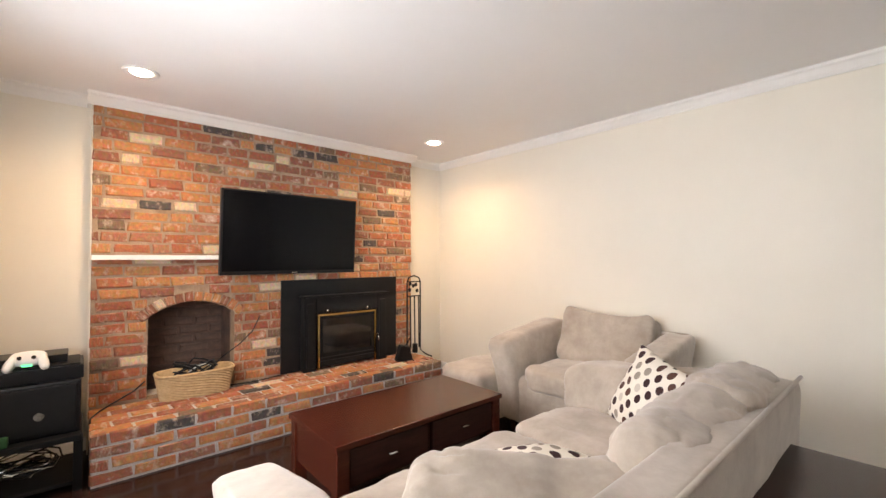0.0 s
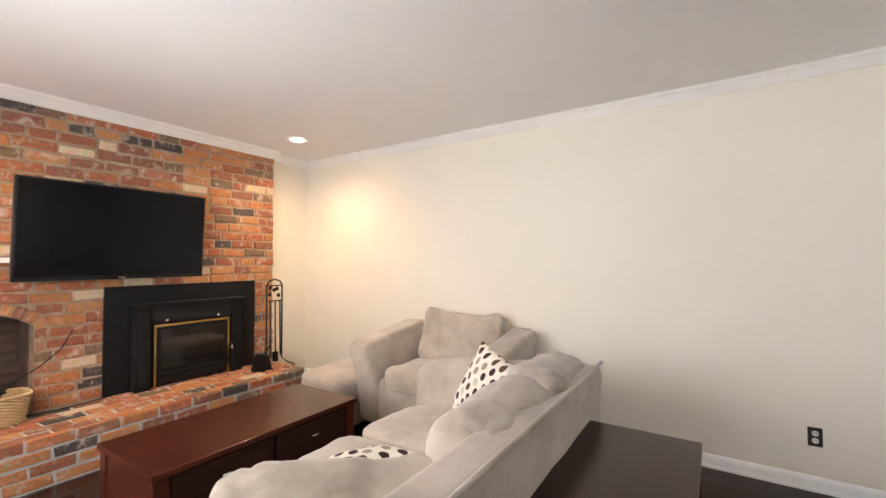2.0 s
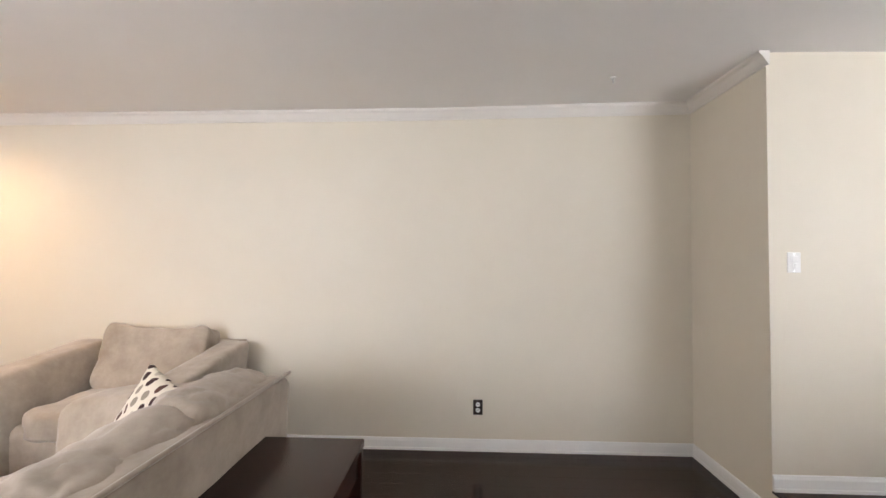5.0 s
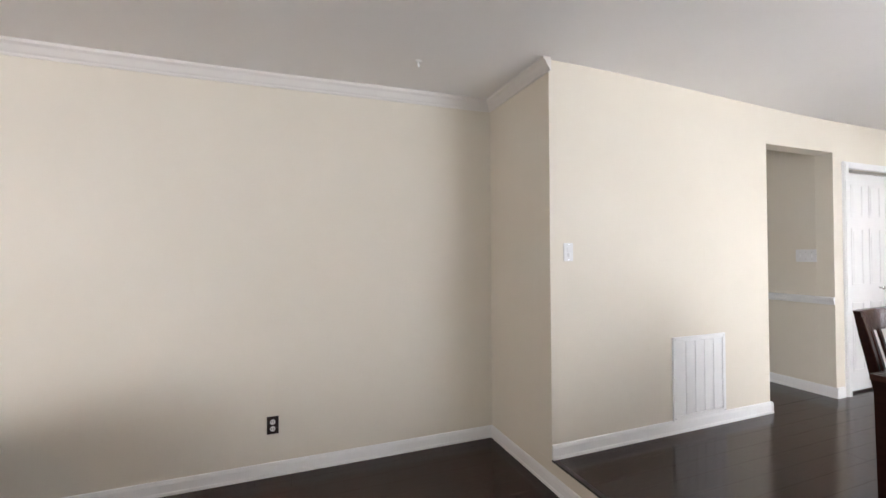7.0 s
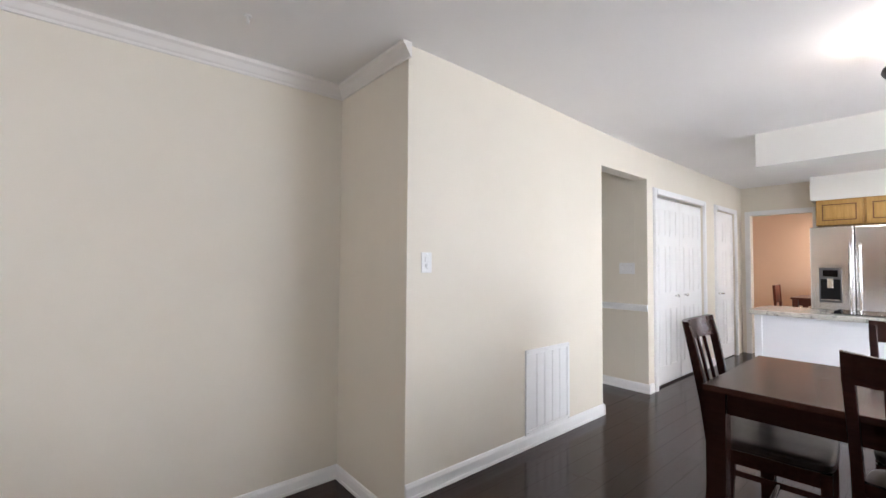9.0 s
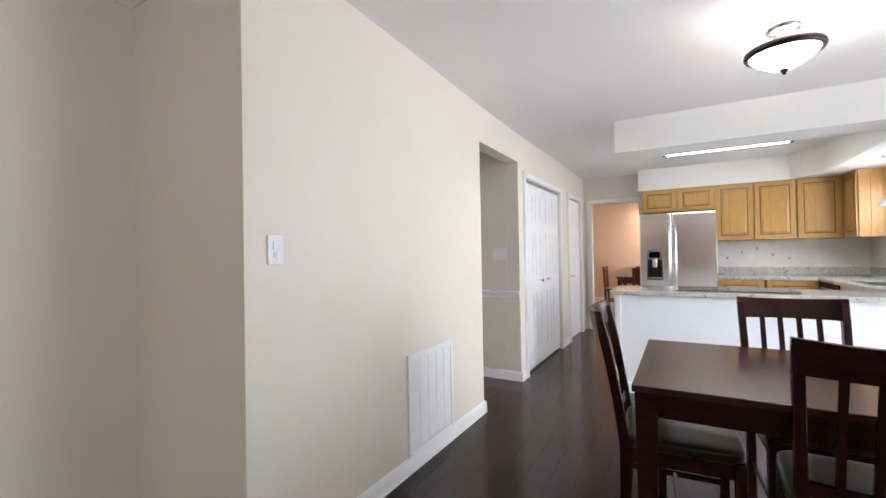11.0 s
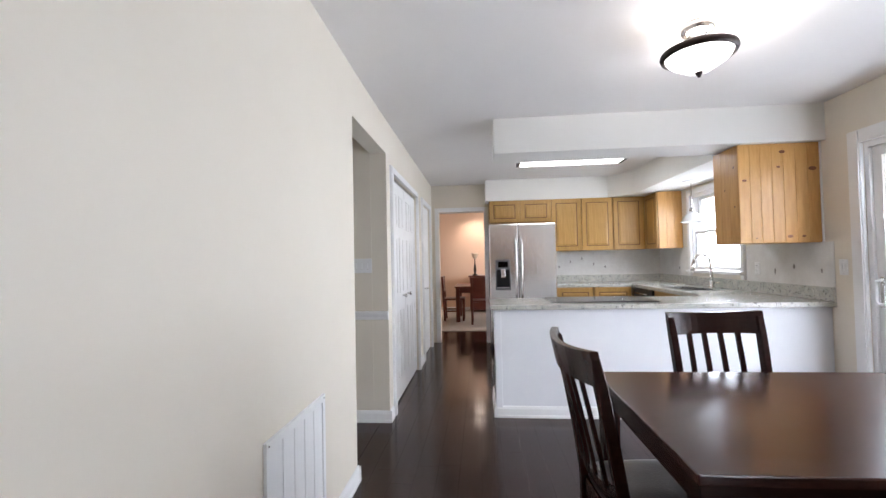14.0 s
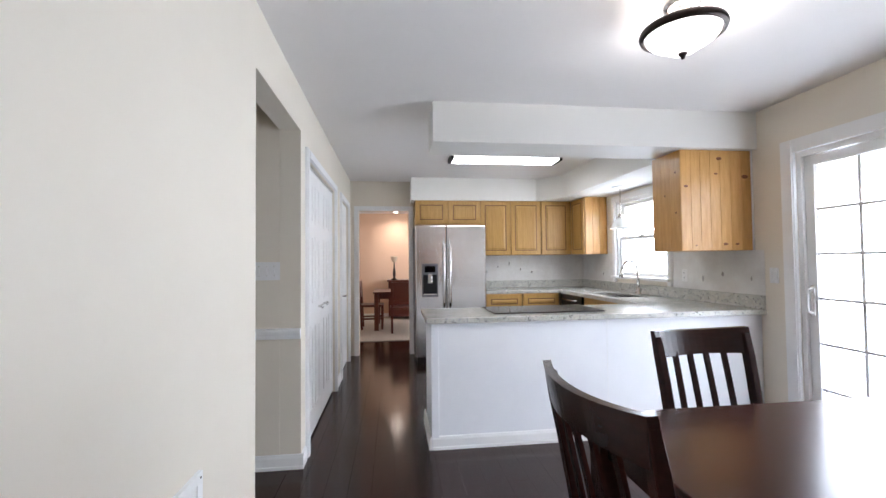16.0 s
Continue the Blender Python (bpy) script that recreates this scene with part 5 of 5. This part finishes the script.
part("spout", tube([(0, 0, 0.08), (0, 0, 0.20), (-0.005, 0, 0.27)] + [(-0.09 + 0.088 * math.cos(a), 0.006, 0.29 + 0.088 * math.sin(a)) for a in [i * math.pi / 10 for i in range(0, 10)]] + [(-0.182, 0.01, 0.27)], 0.015, 12), NICKEL, fct, smooth=True)
part("spray_head", rod((-0.182, 0.01, 0.275), (-0.196, 0.012, 0.19), 0.018, 14, 0.023), NICKEL, fct, smooth=True)
part("lever", rod((0.01, -0.02, 0.055), (0.03, -0.10, 0.07), 0.007, 8), NICKEL, fct, smooth=True)
hob = thing("glass_cooktop", (-0.63, 5.90, CT + 0.04), "black glass cooktop set in the peninsula", "cooktop")
part("glass", box(-0.43, 0.43, -0.23, 0.22, 0.001, 0.008, 0.003), STOVEGLASS, hob)
for x, y, r in ((-0.24, 0.08, 0.09), (0.22, 0.08, 0.075), (-0.22, -0.11, 0.075), (0.24, -0.10, 0.09)):
    part("burner_ring", lathe([(r, 0.0081), (r, 0.0083), (r - 0.003, 0.0084), (r - 0.003, 0.0081)], 32, pose(x, y, 0), False), NICKEL, hob)


def cabinet_door(parent, x0, x1, z0, z1, y, mat=OAK):
    """A raised-panel door facing -y: frame, dark strips for the groove's shade, and raised middle."""
    d = part("door", box(x0, x1, y - 0.019, y, z0, z1, 0.003), mat, parent)
    s = min(0.055, (x1 - x0) * 0.2)
    GR = material_groove
    bm = bmesh.new()
    for a in ((x0 + s, x1 - s, z0 + s, z0 + s + 0.012), (x0 + s, x1 - s, z1 - s - 0.012, z1 - s), (x0 + s, x0 + s + 0.012, z0 + s + 0.012, z1 - s - 0.012), (x1 - s - 0.012, x1 - s, z0 + s + 0.012, z1 - s - 0.012)):
        add_box(bm, a[0], a[1], y - 0.0205, y - 0.019, a[2], a[3])
    part("groove", bm, GR, d)
    bm = bmesh.new()
    a0, a1, b0, b1 = x0 + s + 0.014, x1 - s - 0.014, z0 + s + 0.014, z1 - s - 0.014
    k = min(0.022, (a1 - a0) * 0.3, (b1 - b0) * 0.3)
    lo = [bm.verts.new((x, y - 0.0195, z)) for x, z in ((a0, b0), (a1, b0), (a1, b1), (a0, b1))]
    hi = [bm.verts.new((x, y - 0.026, z)) for x, z in ((a0 + k, b0 + k), (a1 - k, b0 + k), (a1 - k, b1 - k), (a0 + k, b1 - k))]
    bm.faces.new(hi)
    for q in range(4):
        bm.faces.new((lo[q], lo[(q + 1) % 4], hi[(q + 1) % 4], hi[q]))
    bmesh.ops.recalc_face_normals(bm, faces=bm.faces[:])
    part("raised_panel", bm, mat, d)
    return d


# Darkened oak: the shade of the door grooves is put into the colour.
material_groove = material("shaded_oak_groove", (0.14, 0.06, 0.02), 0.45, color2=(0.19, 0.085, 0.03), scale=8)


def cabinet(at, turn, w, depth, z0, z1, doors, label, gap=0.006):
    """A wall or base cabinet facing -y before its turn, its face at local y = 0."""
    t = thing("kitchen_cabinet", (at[0], at[1], z0), label, "cabinet", turn, "honey oak cabinets")
    part("carcass", box(-w / 2, w / 2, 0.001, depth, 0, z1 - z0, 0.002), OAK, t)
    for a, b, c, d in doors:
        cabinet_door(t, -w / 2 + a + gap, -w / 2 + b - gap, c + gap, d - gap, 0.0)
    return t


UT = SB - 0.022
cabinet((-1.048, 8.285), 0, 0.893, 0.31, 1.80, UT, [(0, 0.44, 0, UT - 1.80), (0.453, 0.893, 0, UT - 1.80)], "short honey oak cabinet above the fridge")
cabinet((-0.388, 8.285), 0, 0.424, 0.31, 1.375, UT, [(0, 0.424, 0, UT - 1.375)], "honey oak wall cabinet with raised-panel door")
cabinet((0.042, 8.285), 0, 0.434, 0.31, 1.375, UT, [(0, 0.434, 0, UT - 1.375)], "honey oak wall cabinet with raised-panel door")
cabinet((0.485, 8.285), 0, 0.44, 0.31, 1.375, UT, [(0, 0.42, 0, UT - 1.375)], "honey oak corner wall cabinet with raised-panel door")
ec = cabinet((0.722, 8.085), -90, 0.40, 0.305, 1.375, UT, [(0, 0.40, 0, UT - 1.375)], "honey oak wall cabinet beside the window")
for i in range(3):
    part("end_board", box(0.2005, 0.208, 0.002 + i * 0.101, 0.101 + i * 0.101, 0, UT - 1.375, 0.002), PINE, ec)
LZ = 0.10
cabinet((-0.36, 7.985), 0, 0.48, 0.6, LZ, CT - 0.001, [(0, 0.48, 0, 0.56), (0, 0.48, 0.57, 0.765)], "honey oak base cabinet with a drawer")
cabinet((0.14, 7.985), 0, 0.49, 0.6, LZ, CT - 0.001, [(0, 0.49, 0, 0.56), (0, 0.49, 0.57, 0.765)], "honey oak base cabinet with a drawer")
cabinet((0.41, 6.80), -90, 1.0, 0.26, LZ, CT - 0.22, [(0, 0.5, 0, 0.54), (0.5, 1.0, 0, 0.54)], "honey oak sink base cabinet")
part("false_front", box(-0.5, 0.5, 0.001, 0.02, CT - 0.22 - LZ, CT - 0.001 - LZ, 0.003), OAK, [o for o in bpy.data.objects if o.get("label") == "honey oak sink base cabinet"][0])
dw = thing("dishwasher", (0.41, 7.66, 0.0), "black dishwasher under the counter", "dishwasher", -90)
part("door", box(-0.30, 0.30, 0.0, 0.5, 0.10, CT - 0.002, 0.005), PLASTIC, dw)
part("handle", rod((-0.22, -0.03, 0.80), (0.22, -0.03, 0.80), 0.010, 8), NICKEL, dw, smooth=True)

# peninsula-hung cabinet clad in pine boards, and the short wall cabinet behind it
hc = thing("hanging_cabinet", (0.415, 5.628, 1.363), "hanging cabinet clad in knotty pine boards", "cabinet")
HH = SB - 1.363 - 0.002
part("carcass", box(0.012, XE - 0.415 - 0.012, 0.012, 0.35, 0, HH - 0.004), OAK, hc)
edges = [0.0, 0.085, 0.165, 0.25, 0.335, 0.425, 0.515, 0.603]
for a, b in zip(edges, edges[1:]):
    part("board", box(a + 0.0006, b - 0.0006, 0.0, 0.011, 0.0, HH, 0.003), PINE, hc)
for i in range(3):
    part("side_board", box(0.0, 0.011, 0.012 + i * 0.113, 0.123 + i * 0.113, 0.0, HH, 0.003), PINE, hc)
for x, z, r in ((0.045, 0.50, 0.012), (0.33, 0.72, 0.016), (0.30, 0.60, 0.010), (0.55, 0.58, 0.02), (0.37, 0.05, 0.014), (0.47, 0.05, 0.011), (0.12, 0.04, 0.006)):
    part("knot", lathe([(r, 0), (r * 0.8, 0.0008)], 10, pose(x, -0.0002, z, 90) @ Matrix.Diagonal((1.5, 0.8, 1, 1))), KNOT, hc)
for y, z in ((0.06, 0.62), (0.06, 0.30), (0.19, 0.45)):
    part("knot", lathe([(0.009, 0), (0.007, 0.0008)], 10, pose(-0.0002, y, z, 0, -90)), KNOT, hc)
tagged(part("cabinet_trim", box(XE - 0.012, XE, 5.622, 5.64, 1.363, SB, 0.002), TRIM), "white strip beside the hanging cabinet", "trim", kind="structure")
cabinet((0.70, 6.14), -90, 0.30, 0.325, 1.37, 2.125, [(0, 0.30, 0, 0.755)], "narrow honey oak wall cabinet with raised-panel door")

# refrigerator
fr = thing("refrigerator", (-1.058, 7.95, 0), "stainless side-by-side refrigerator with door dispenser", "refrigerator")
part("case", box(-0.455, 0.455, 0.06, 0.63, 0.04, 1.755, 0.004), material("dark_grey_case", (0.08, 0.08, 0.085), 0.5, color2=(0.1, 0.1, 0.105), scale=5), fr)
fd = part("freezer_door", box(-0.455, -0.06, 0.0, 0.058, 0.09, 1.76, 0.012), STEEL, fr)
rd = part("fridge_door", box(-0.053, 0.455, 0.0, 0.058, 0.09, 1.76, 0.012), STEEL, fr)
for d, x in ((fd, -0.095), (rd, -0.018)):
    part("handle", tube([(x, 0.0, 0.72), (x, -0.045, 0.74), (x, -0.055, 0.80), (x, -0.055, 1.48), (x, -0.045, 1.55), (x, 0.0, 1.57)], 0.014, 10), STEEL, d, smooth=True)
dp = part("dispenser", box(-0.375, -0.17, -0.006, 0.004, 0.85, 1.27, 0.004), material("grey_dispenser_trim", (0.16, 0.16, 0.17), 0.35, 0.6, color2=(0.2, 0.2, 0.21), scale=6), fd)
part("recess", box(-0.36, -0.185, -0.0075, -0.006, 0.875, 1.13), PLASTIC, dp)
part("display", box(-0.34, -0.205, -0.0075, -0.006, 1.16, 1.24), SCREEN, dp)
part("spout", box(-0.30, -0.245, -0.03, -0.0075, 1.02, 1.14, 0.006), STEEL, dp)
part("tray", box(-0.355, -0.19, -0.025, -0.0075, 0.875, 0.89, 0.003), STEEL, dp)
part("kick_grille", box(-0.44, 0.44, 0.02, 0.06, 0.0, 0.085, 0.003), PLASTIC, fr)

# fluorescent fixture
fx = thing("fluorescent_light", (-0.56, 7.14, H), "long white fluorescent ceiling fixture, switched on", "ceiling light")
part("housing", box(-0.60, 0.60, -0.13, 0.13, -0.02, 0.0, 0.004), TRIM, fx)
part("diffuser", box(-0.58, 0.58, -0.12, 0.12, -0.045, -0.021, 0.010), glowing("lit_diffuser", (0.97, 1.0, 0.98), 13.0), fx, "glowing white diffuser")
for s in (-1, 1):
    part("end_cap", box(s * 0.58, s * 0.62, -0.125, 0.125, -0.048, 0.0, 0.006), PLASTIC, fx)

# ---- far dining room ----
REDWOOD = material("red_mahogany", (0.09, 0.018, 0.012), 0.3, color2=(0.13, 0.03, 0.017), scale=5, stretch=(1, 9, 9))
ft = thing("far_dining_table", (-1.55, 11.05, 0), "red mahogany dining table on the carpet", "dining table")
part("top", box(-0.62, 0.9, -0.5, 0.5, 0.70, 0.735, 0.005), REDWOOD, ft)
for x in (-0.56, 0.84):
    for y in (-0.44, 0.44):
        part("leg", box(x - 0.04, x + 0.04, y - 0.04, y + 0.04, 0, 0.70, 0.005), REDWOOD, ft)
part("apron", box(-0.52, 0.80, -0.45, -0.42, 0.60, 0.70), REDWOOD, ft)
part("apron", box(-0.52, 0.80, 0.42, 0.45, 0.60, 0.70), REDWOOD, ft)


def side_chair(at, turn, label):
    t = thing("side_chair", at, label, "chair", turn, "far dining chairs")
    for sx in (-1, 1):
        part("front_leg", box(sx * 0.2 - 0.02, sx * 0.2 + 0.02, -0.21, -0.17, 0, 0.44, 0.003), REDWOOD, t)
        part("back_leg", box(sx * 0.2 - 0.02, sx * 0.2 + 0.02, 0.17, 0.21, 0, 0.94, 0.003, m=pose(0, 0, 0, -3)), REDWOOD, t)
        part("stretcher", box(sx * 0.2 - 0.01, sx * 0.2 + 0.01, -0.17, 0.18, 0.2, 0.23), REDWOOD, t)
    part("seat", box(-0.23, 0.23, -0.22, 0.21, 0.44, 0.48, 0.012), REDWOOD, t)
    part("back_panel", box(-0.18, 0.18, 0.18, 0.20, 0.62, 0.94, 0.006, m=pose(0, 0, 0, -3)), REDWOOD, t)
    return t


side_chair((-2.20, 10.95, 0), 90, "red mahogany chair at the table's end")
side_chair((-1.62, 10.45, 0), 180, "red mahogany chair with its back to the doorway")
sb = thing("sideboard", (-1.45, 12.25, 0), "red mahogany sideboard against the peach wall", "sideboard")
part("body", box(-0.45, 0.9, -0.22, 0.30, 0.08, 0.86, 0.008), REDWOOD, sb)
part("top", box(-0.48, 0.93, -0.25, 0.32, 0.86, 0.89, 0.006), REDWOOD, sb)
for x in (-0.2, 0.25, 0.7):
    part("door", box(x - 0.2, x + 0.2, -0.235, -0.221, 0.12, 0.82, 0.004), REDWOOD, sb)
tl = thing("table_lamp", (-1.77, 12.15, 0.89), "slim dark table lamp with pale shade on the sideboard", "table lamp")
part("base", lathe([(0.07, 0), (0.06, 0.02), (0.02, 0.05), (0.035, 0.12), (0.03, 0.2), (0.014, 0.3), (0.012, 0.40)], 20), BRONZE, tl, smooth=True)
part("shade", lathe([(0.03, 0.40), (0.055, 0.43), (0.072, 0.50), (0.078, 0.53)], 24), material("pale_lamp_glass", (0.6, 0.5, 0.4), 0.4, color2=(0.66, 0.56, 0.45), scale=8), tl, smooth=True)

# ---- bricks of the chimney breast and hearth ----


def brick_mesh(name, l, d, h, seed, mat):
    r = random.Random(seed)
    bm = bmesh.new()
    add_box(bm, -l / 2, l / 2, -d, 0, -h / 2, h / 2)
    bmesh.ops.bevel(bm, geom=[e for e in bm.edges if all(v.co.y > -d / 2 for v in e.verts)], offset=0.008, segments=1, affect="EDGES")
    for v in bm.verts:
        v.co += Vector((r.uniform(-1, 1) * 0.007, r.uniform(-1, 1) * 0.003, r.uniform(-1, 1) * 0.0045))
    me = bpy.data.meshes.new(name)
    bm.to_mesh(me)
    bm.free()
    me.materials.append(mat)
    return me


BRICKS = [brick_mesh("brick", 0.2, 0.03, 0.06, s, BRICK) for s in range(10)]
SOOTED = [brick_mesh("brick", 0.2, 0.03, 0.06, s, SOOT) for s in range(4)]
rb = random.Random(21)


def lay(parent, m, length, tall=0.058, kinds=None):
    ob = new("brick", rb.choice(kinds or BRICKS))
    ob.parent = parent
    ob.matrix_basis = m @ Matrix.Diagonal((length / 0.2, 1, tall / 0.058, 1))
    return ob


COURSE, PITCH = 0.0715, 0.2145
TALL = 0.0767      # a course of the chimney breast
for i in range(28):
    z = HZ + 0.004 + TALL * (i + 0.5)
    if z + 0.03 > 2.285:
        break
    blocked = []
    rise = z - 0.012 - (ATOP - AR)
    if z < AZ - 0.01:
        blocked.append((AC - AW - 0.004, AC + AW + 0.004))
    elif rise < AR + 0.074:
        half = min(math.sqrt((AR + 0.074) ** 2 - rise ** 2), AW + 0.05)
        blocked.append((AC - half, AC + half))
    if z < 1.04:
        blocked.append((-2.07, -0.945))
    x = BX0 - (PITCH * 0.5 if i % 2 else 0.0) + rb.uniform(-0.012, 0.012)
    while x < BX1:
        long = rb.choice((0.2, 0.2, 0.205, 0.195, 0.19, 0.14, 0.1))
        pieces = [(max(x, BX0), min(x + long, BX1))]
        for b0, b1 in blocked:
            nxt = []
            for p0, p1 in pieces:
                if p1 <= b0 or p0 >= b1:
                    nxt.append((p0, p1))
                else:
                    nxt += [q for q in ((p0, b0), (b1, p1)) if q[1] - q[0] > 0.02]
            pieces = nxt
        for p0, p1 in pieces:
            if p1 - p0 > 0.025:
                lay(chimney, pose((p0 + p1) / 2, BY + rb.uniform(-0.004, 0.004), z + rb.uniform(-0.003, 0.003), 0, rb.uniform(-0.7, 0.7), 0), p1 - p0, 0.0625)
        x += long + rb.uniform(0.010, 0.016)
# ring of short bricks over the arch
for k in range(12):
    a = math.asin(AW / AR) * 1.04 * (-1 + 2 * k / 11)
    lay(chimney, pose(AC + (AR + 0.036) * math.sin(a), BY + rb.uniform(-0.002, 0.003), ATOP - AR + (AR + 0.036) * math.cos(a), 0, math.degrees(a), 0) , 0.052, 0.068)
# back of the niche, sooty
for i in range(9):
    z = HZ + 0.004 + COURSE * (i + 0.5)
    x = AX0 - (PITCH * 0.5 if i % 2 else 0.0)
    while x < AX1:
        p0, p1 = max(x, AX0), min(x + 0.2, AX1)
        if p1 - p0 > 0.03:
            lay(chimney, pose((p0 + p1) / 2, -3.648 + rb.uniform(-0.003, 0.003), z), p1 - p0, 0.058, SOOTED)
        x += PITCH
# hearth: four courses in front, five rows on top
for i in range(4):
    z = 0.006 + COURSE * (i + 0.5)
    x = HX0 - (PITCH * 0.5 if i % 2 else 0.0) + rb.uniform(-0.02, 0.02)
    while x < HX1:
        p0, p1 = max(x, HX0), min(x + 0.2, HX1)
        if p1 - p0 > 0.03:
            lay(hearth, pose((p0 + p1) / 2, HY1 + rb.uniform(-0.003, 0.003), z), p1 - p0, 0.058 if i < 3 else 0.064)
        x += PITCH
for j in range(5):
    y = HY1 - 0.010 - 0.1055 * (j + 0.5)
    x = HX0 - (PITCH * 0.5 if j % 2 else 0.0) + rb.uniform(-0.02, 0.02)
    while x < HX1:
        p0, p1 = max(x, HX0), min(x + 0.2, HX1)
        if p1 - p0 > 0.03:
            lay(hearth, pose((p0 + p1) / 2, y, HZ + rb.uniform(-0.002, 0.002), 90), p1 - p0, 0.092)
        x += PITCH

# ---- floor boards ----
PLANK = plank_material()
PW, PL = 0.133, 1.3
bm = box(-PW / 2 + 0.0002, PW / 2 - 0.0002, 0.0002, PL - 0.0002, -0.012, 0, 0.0006, 1)
me = bpy.data.meshes.new("plank")
bm.to_mesh(me)
bm.free()
me.materials.append(PLANK)
rp = random.Random(3)


def boards(parent, x0, x1, y0, y1, z):
    """Rows of boards along y, cut at both ends to fill the floor."""
    for c in range(int((x1 - x0) / PW) + 1):
        y = y0
        while y < y1 - 0.01:
            long = min(PL if y > y0 else rp.uniform(0.4, 1.3), y1 - y)
            ob = new("plank", me)
            ob.parent = parent
            ob.location, ob.scale = (x0 + PW * (c + 0.5), y, z), (1, long / PL, 1)
            y += long


boards(bpy.data.objects["floor"], -2.459, 1.1, YJ + 0.031, 9.61, 0)
boards(bpy.data.objects["floor_living"], XW - 0.03, 1.1, YS - 0.02, YJ - 0.001, FL)
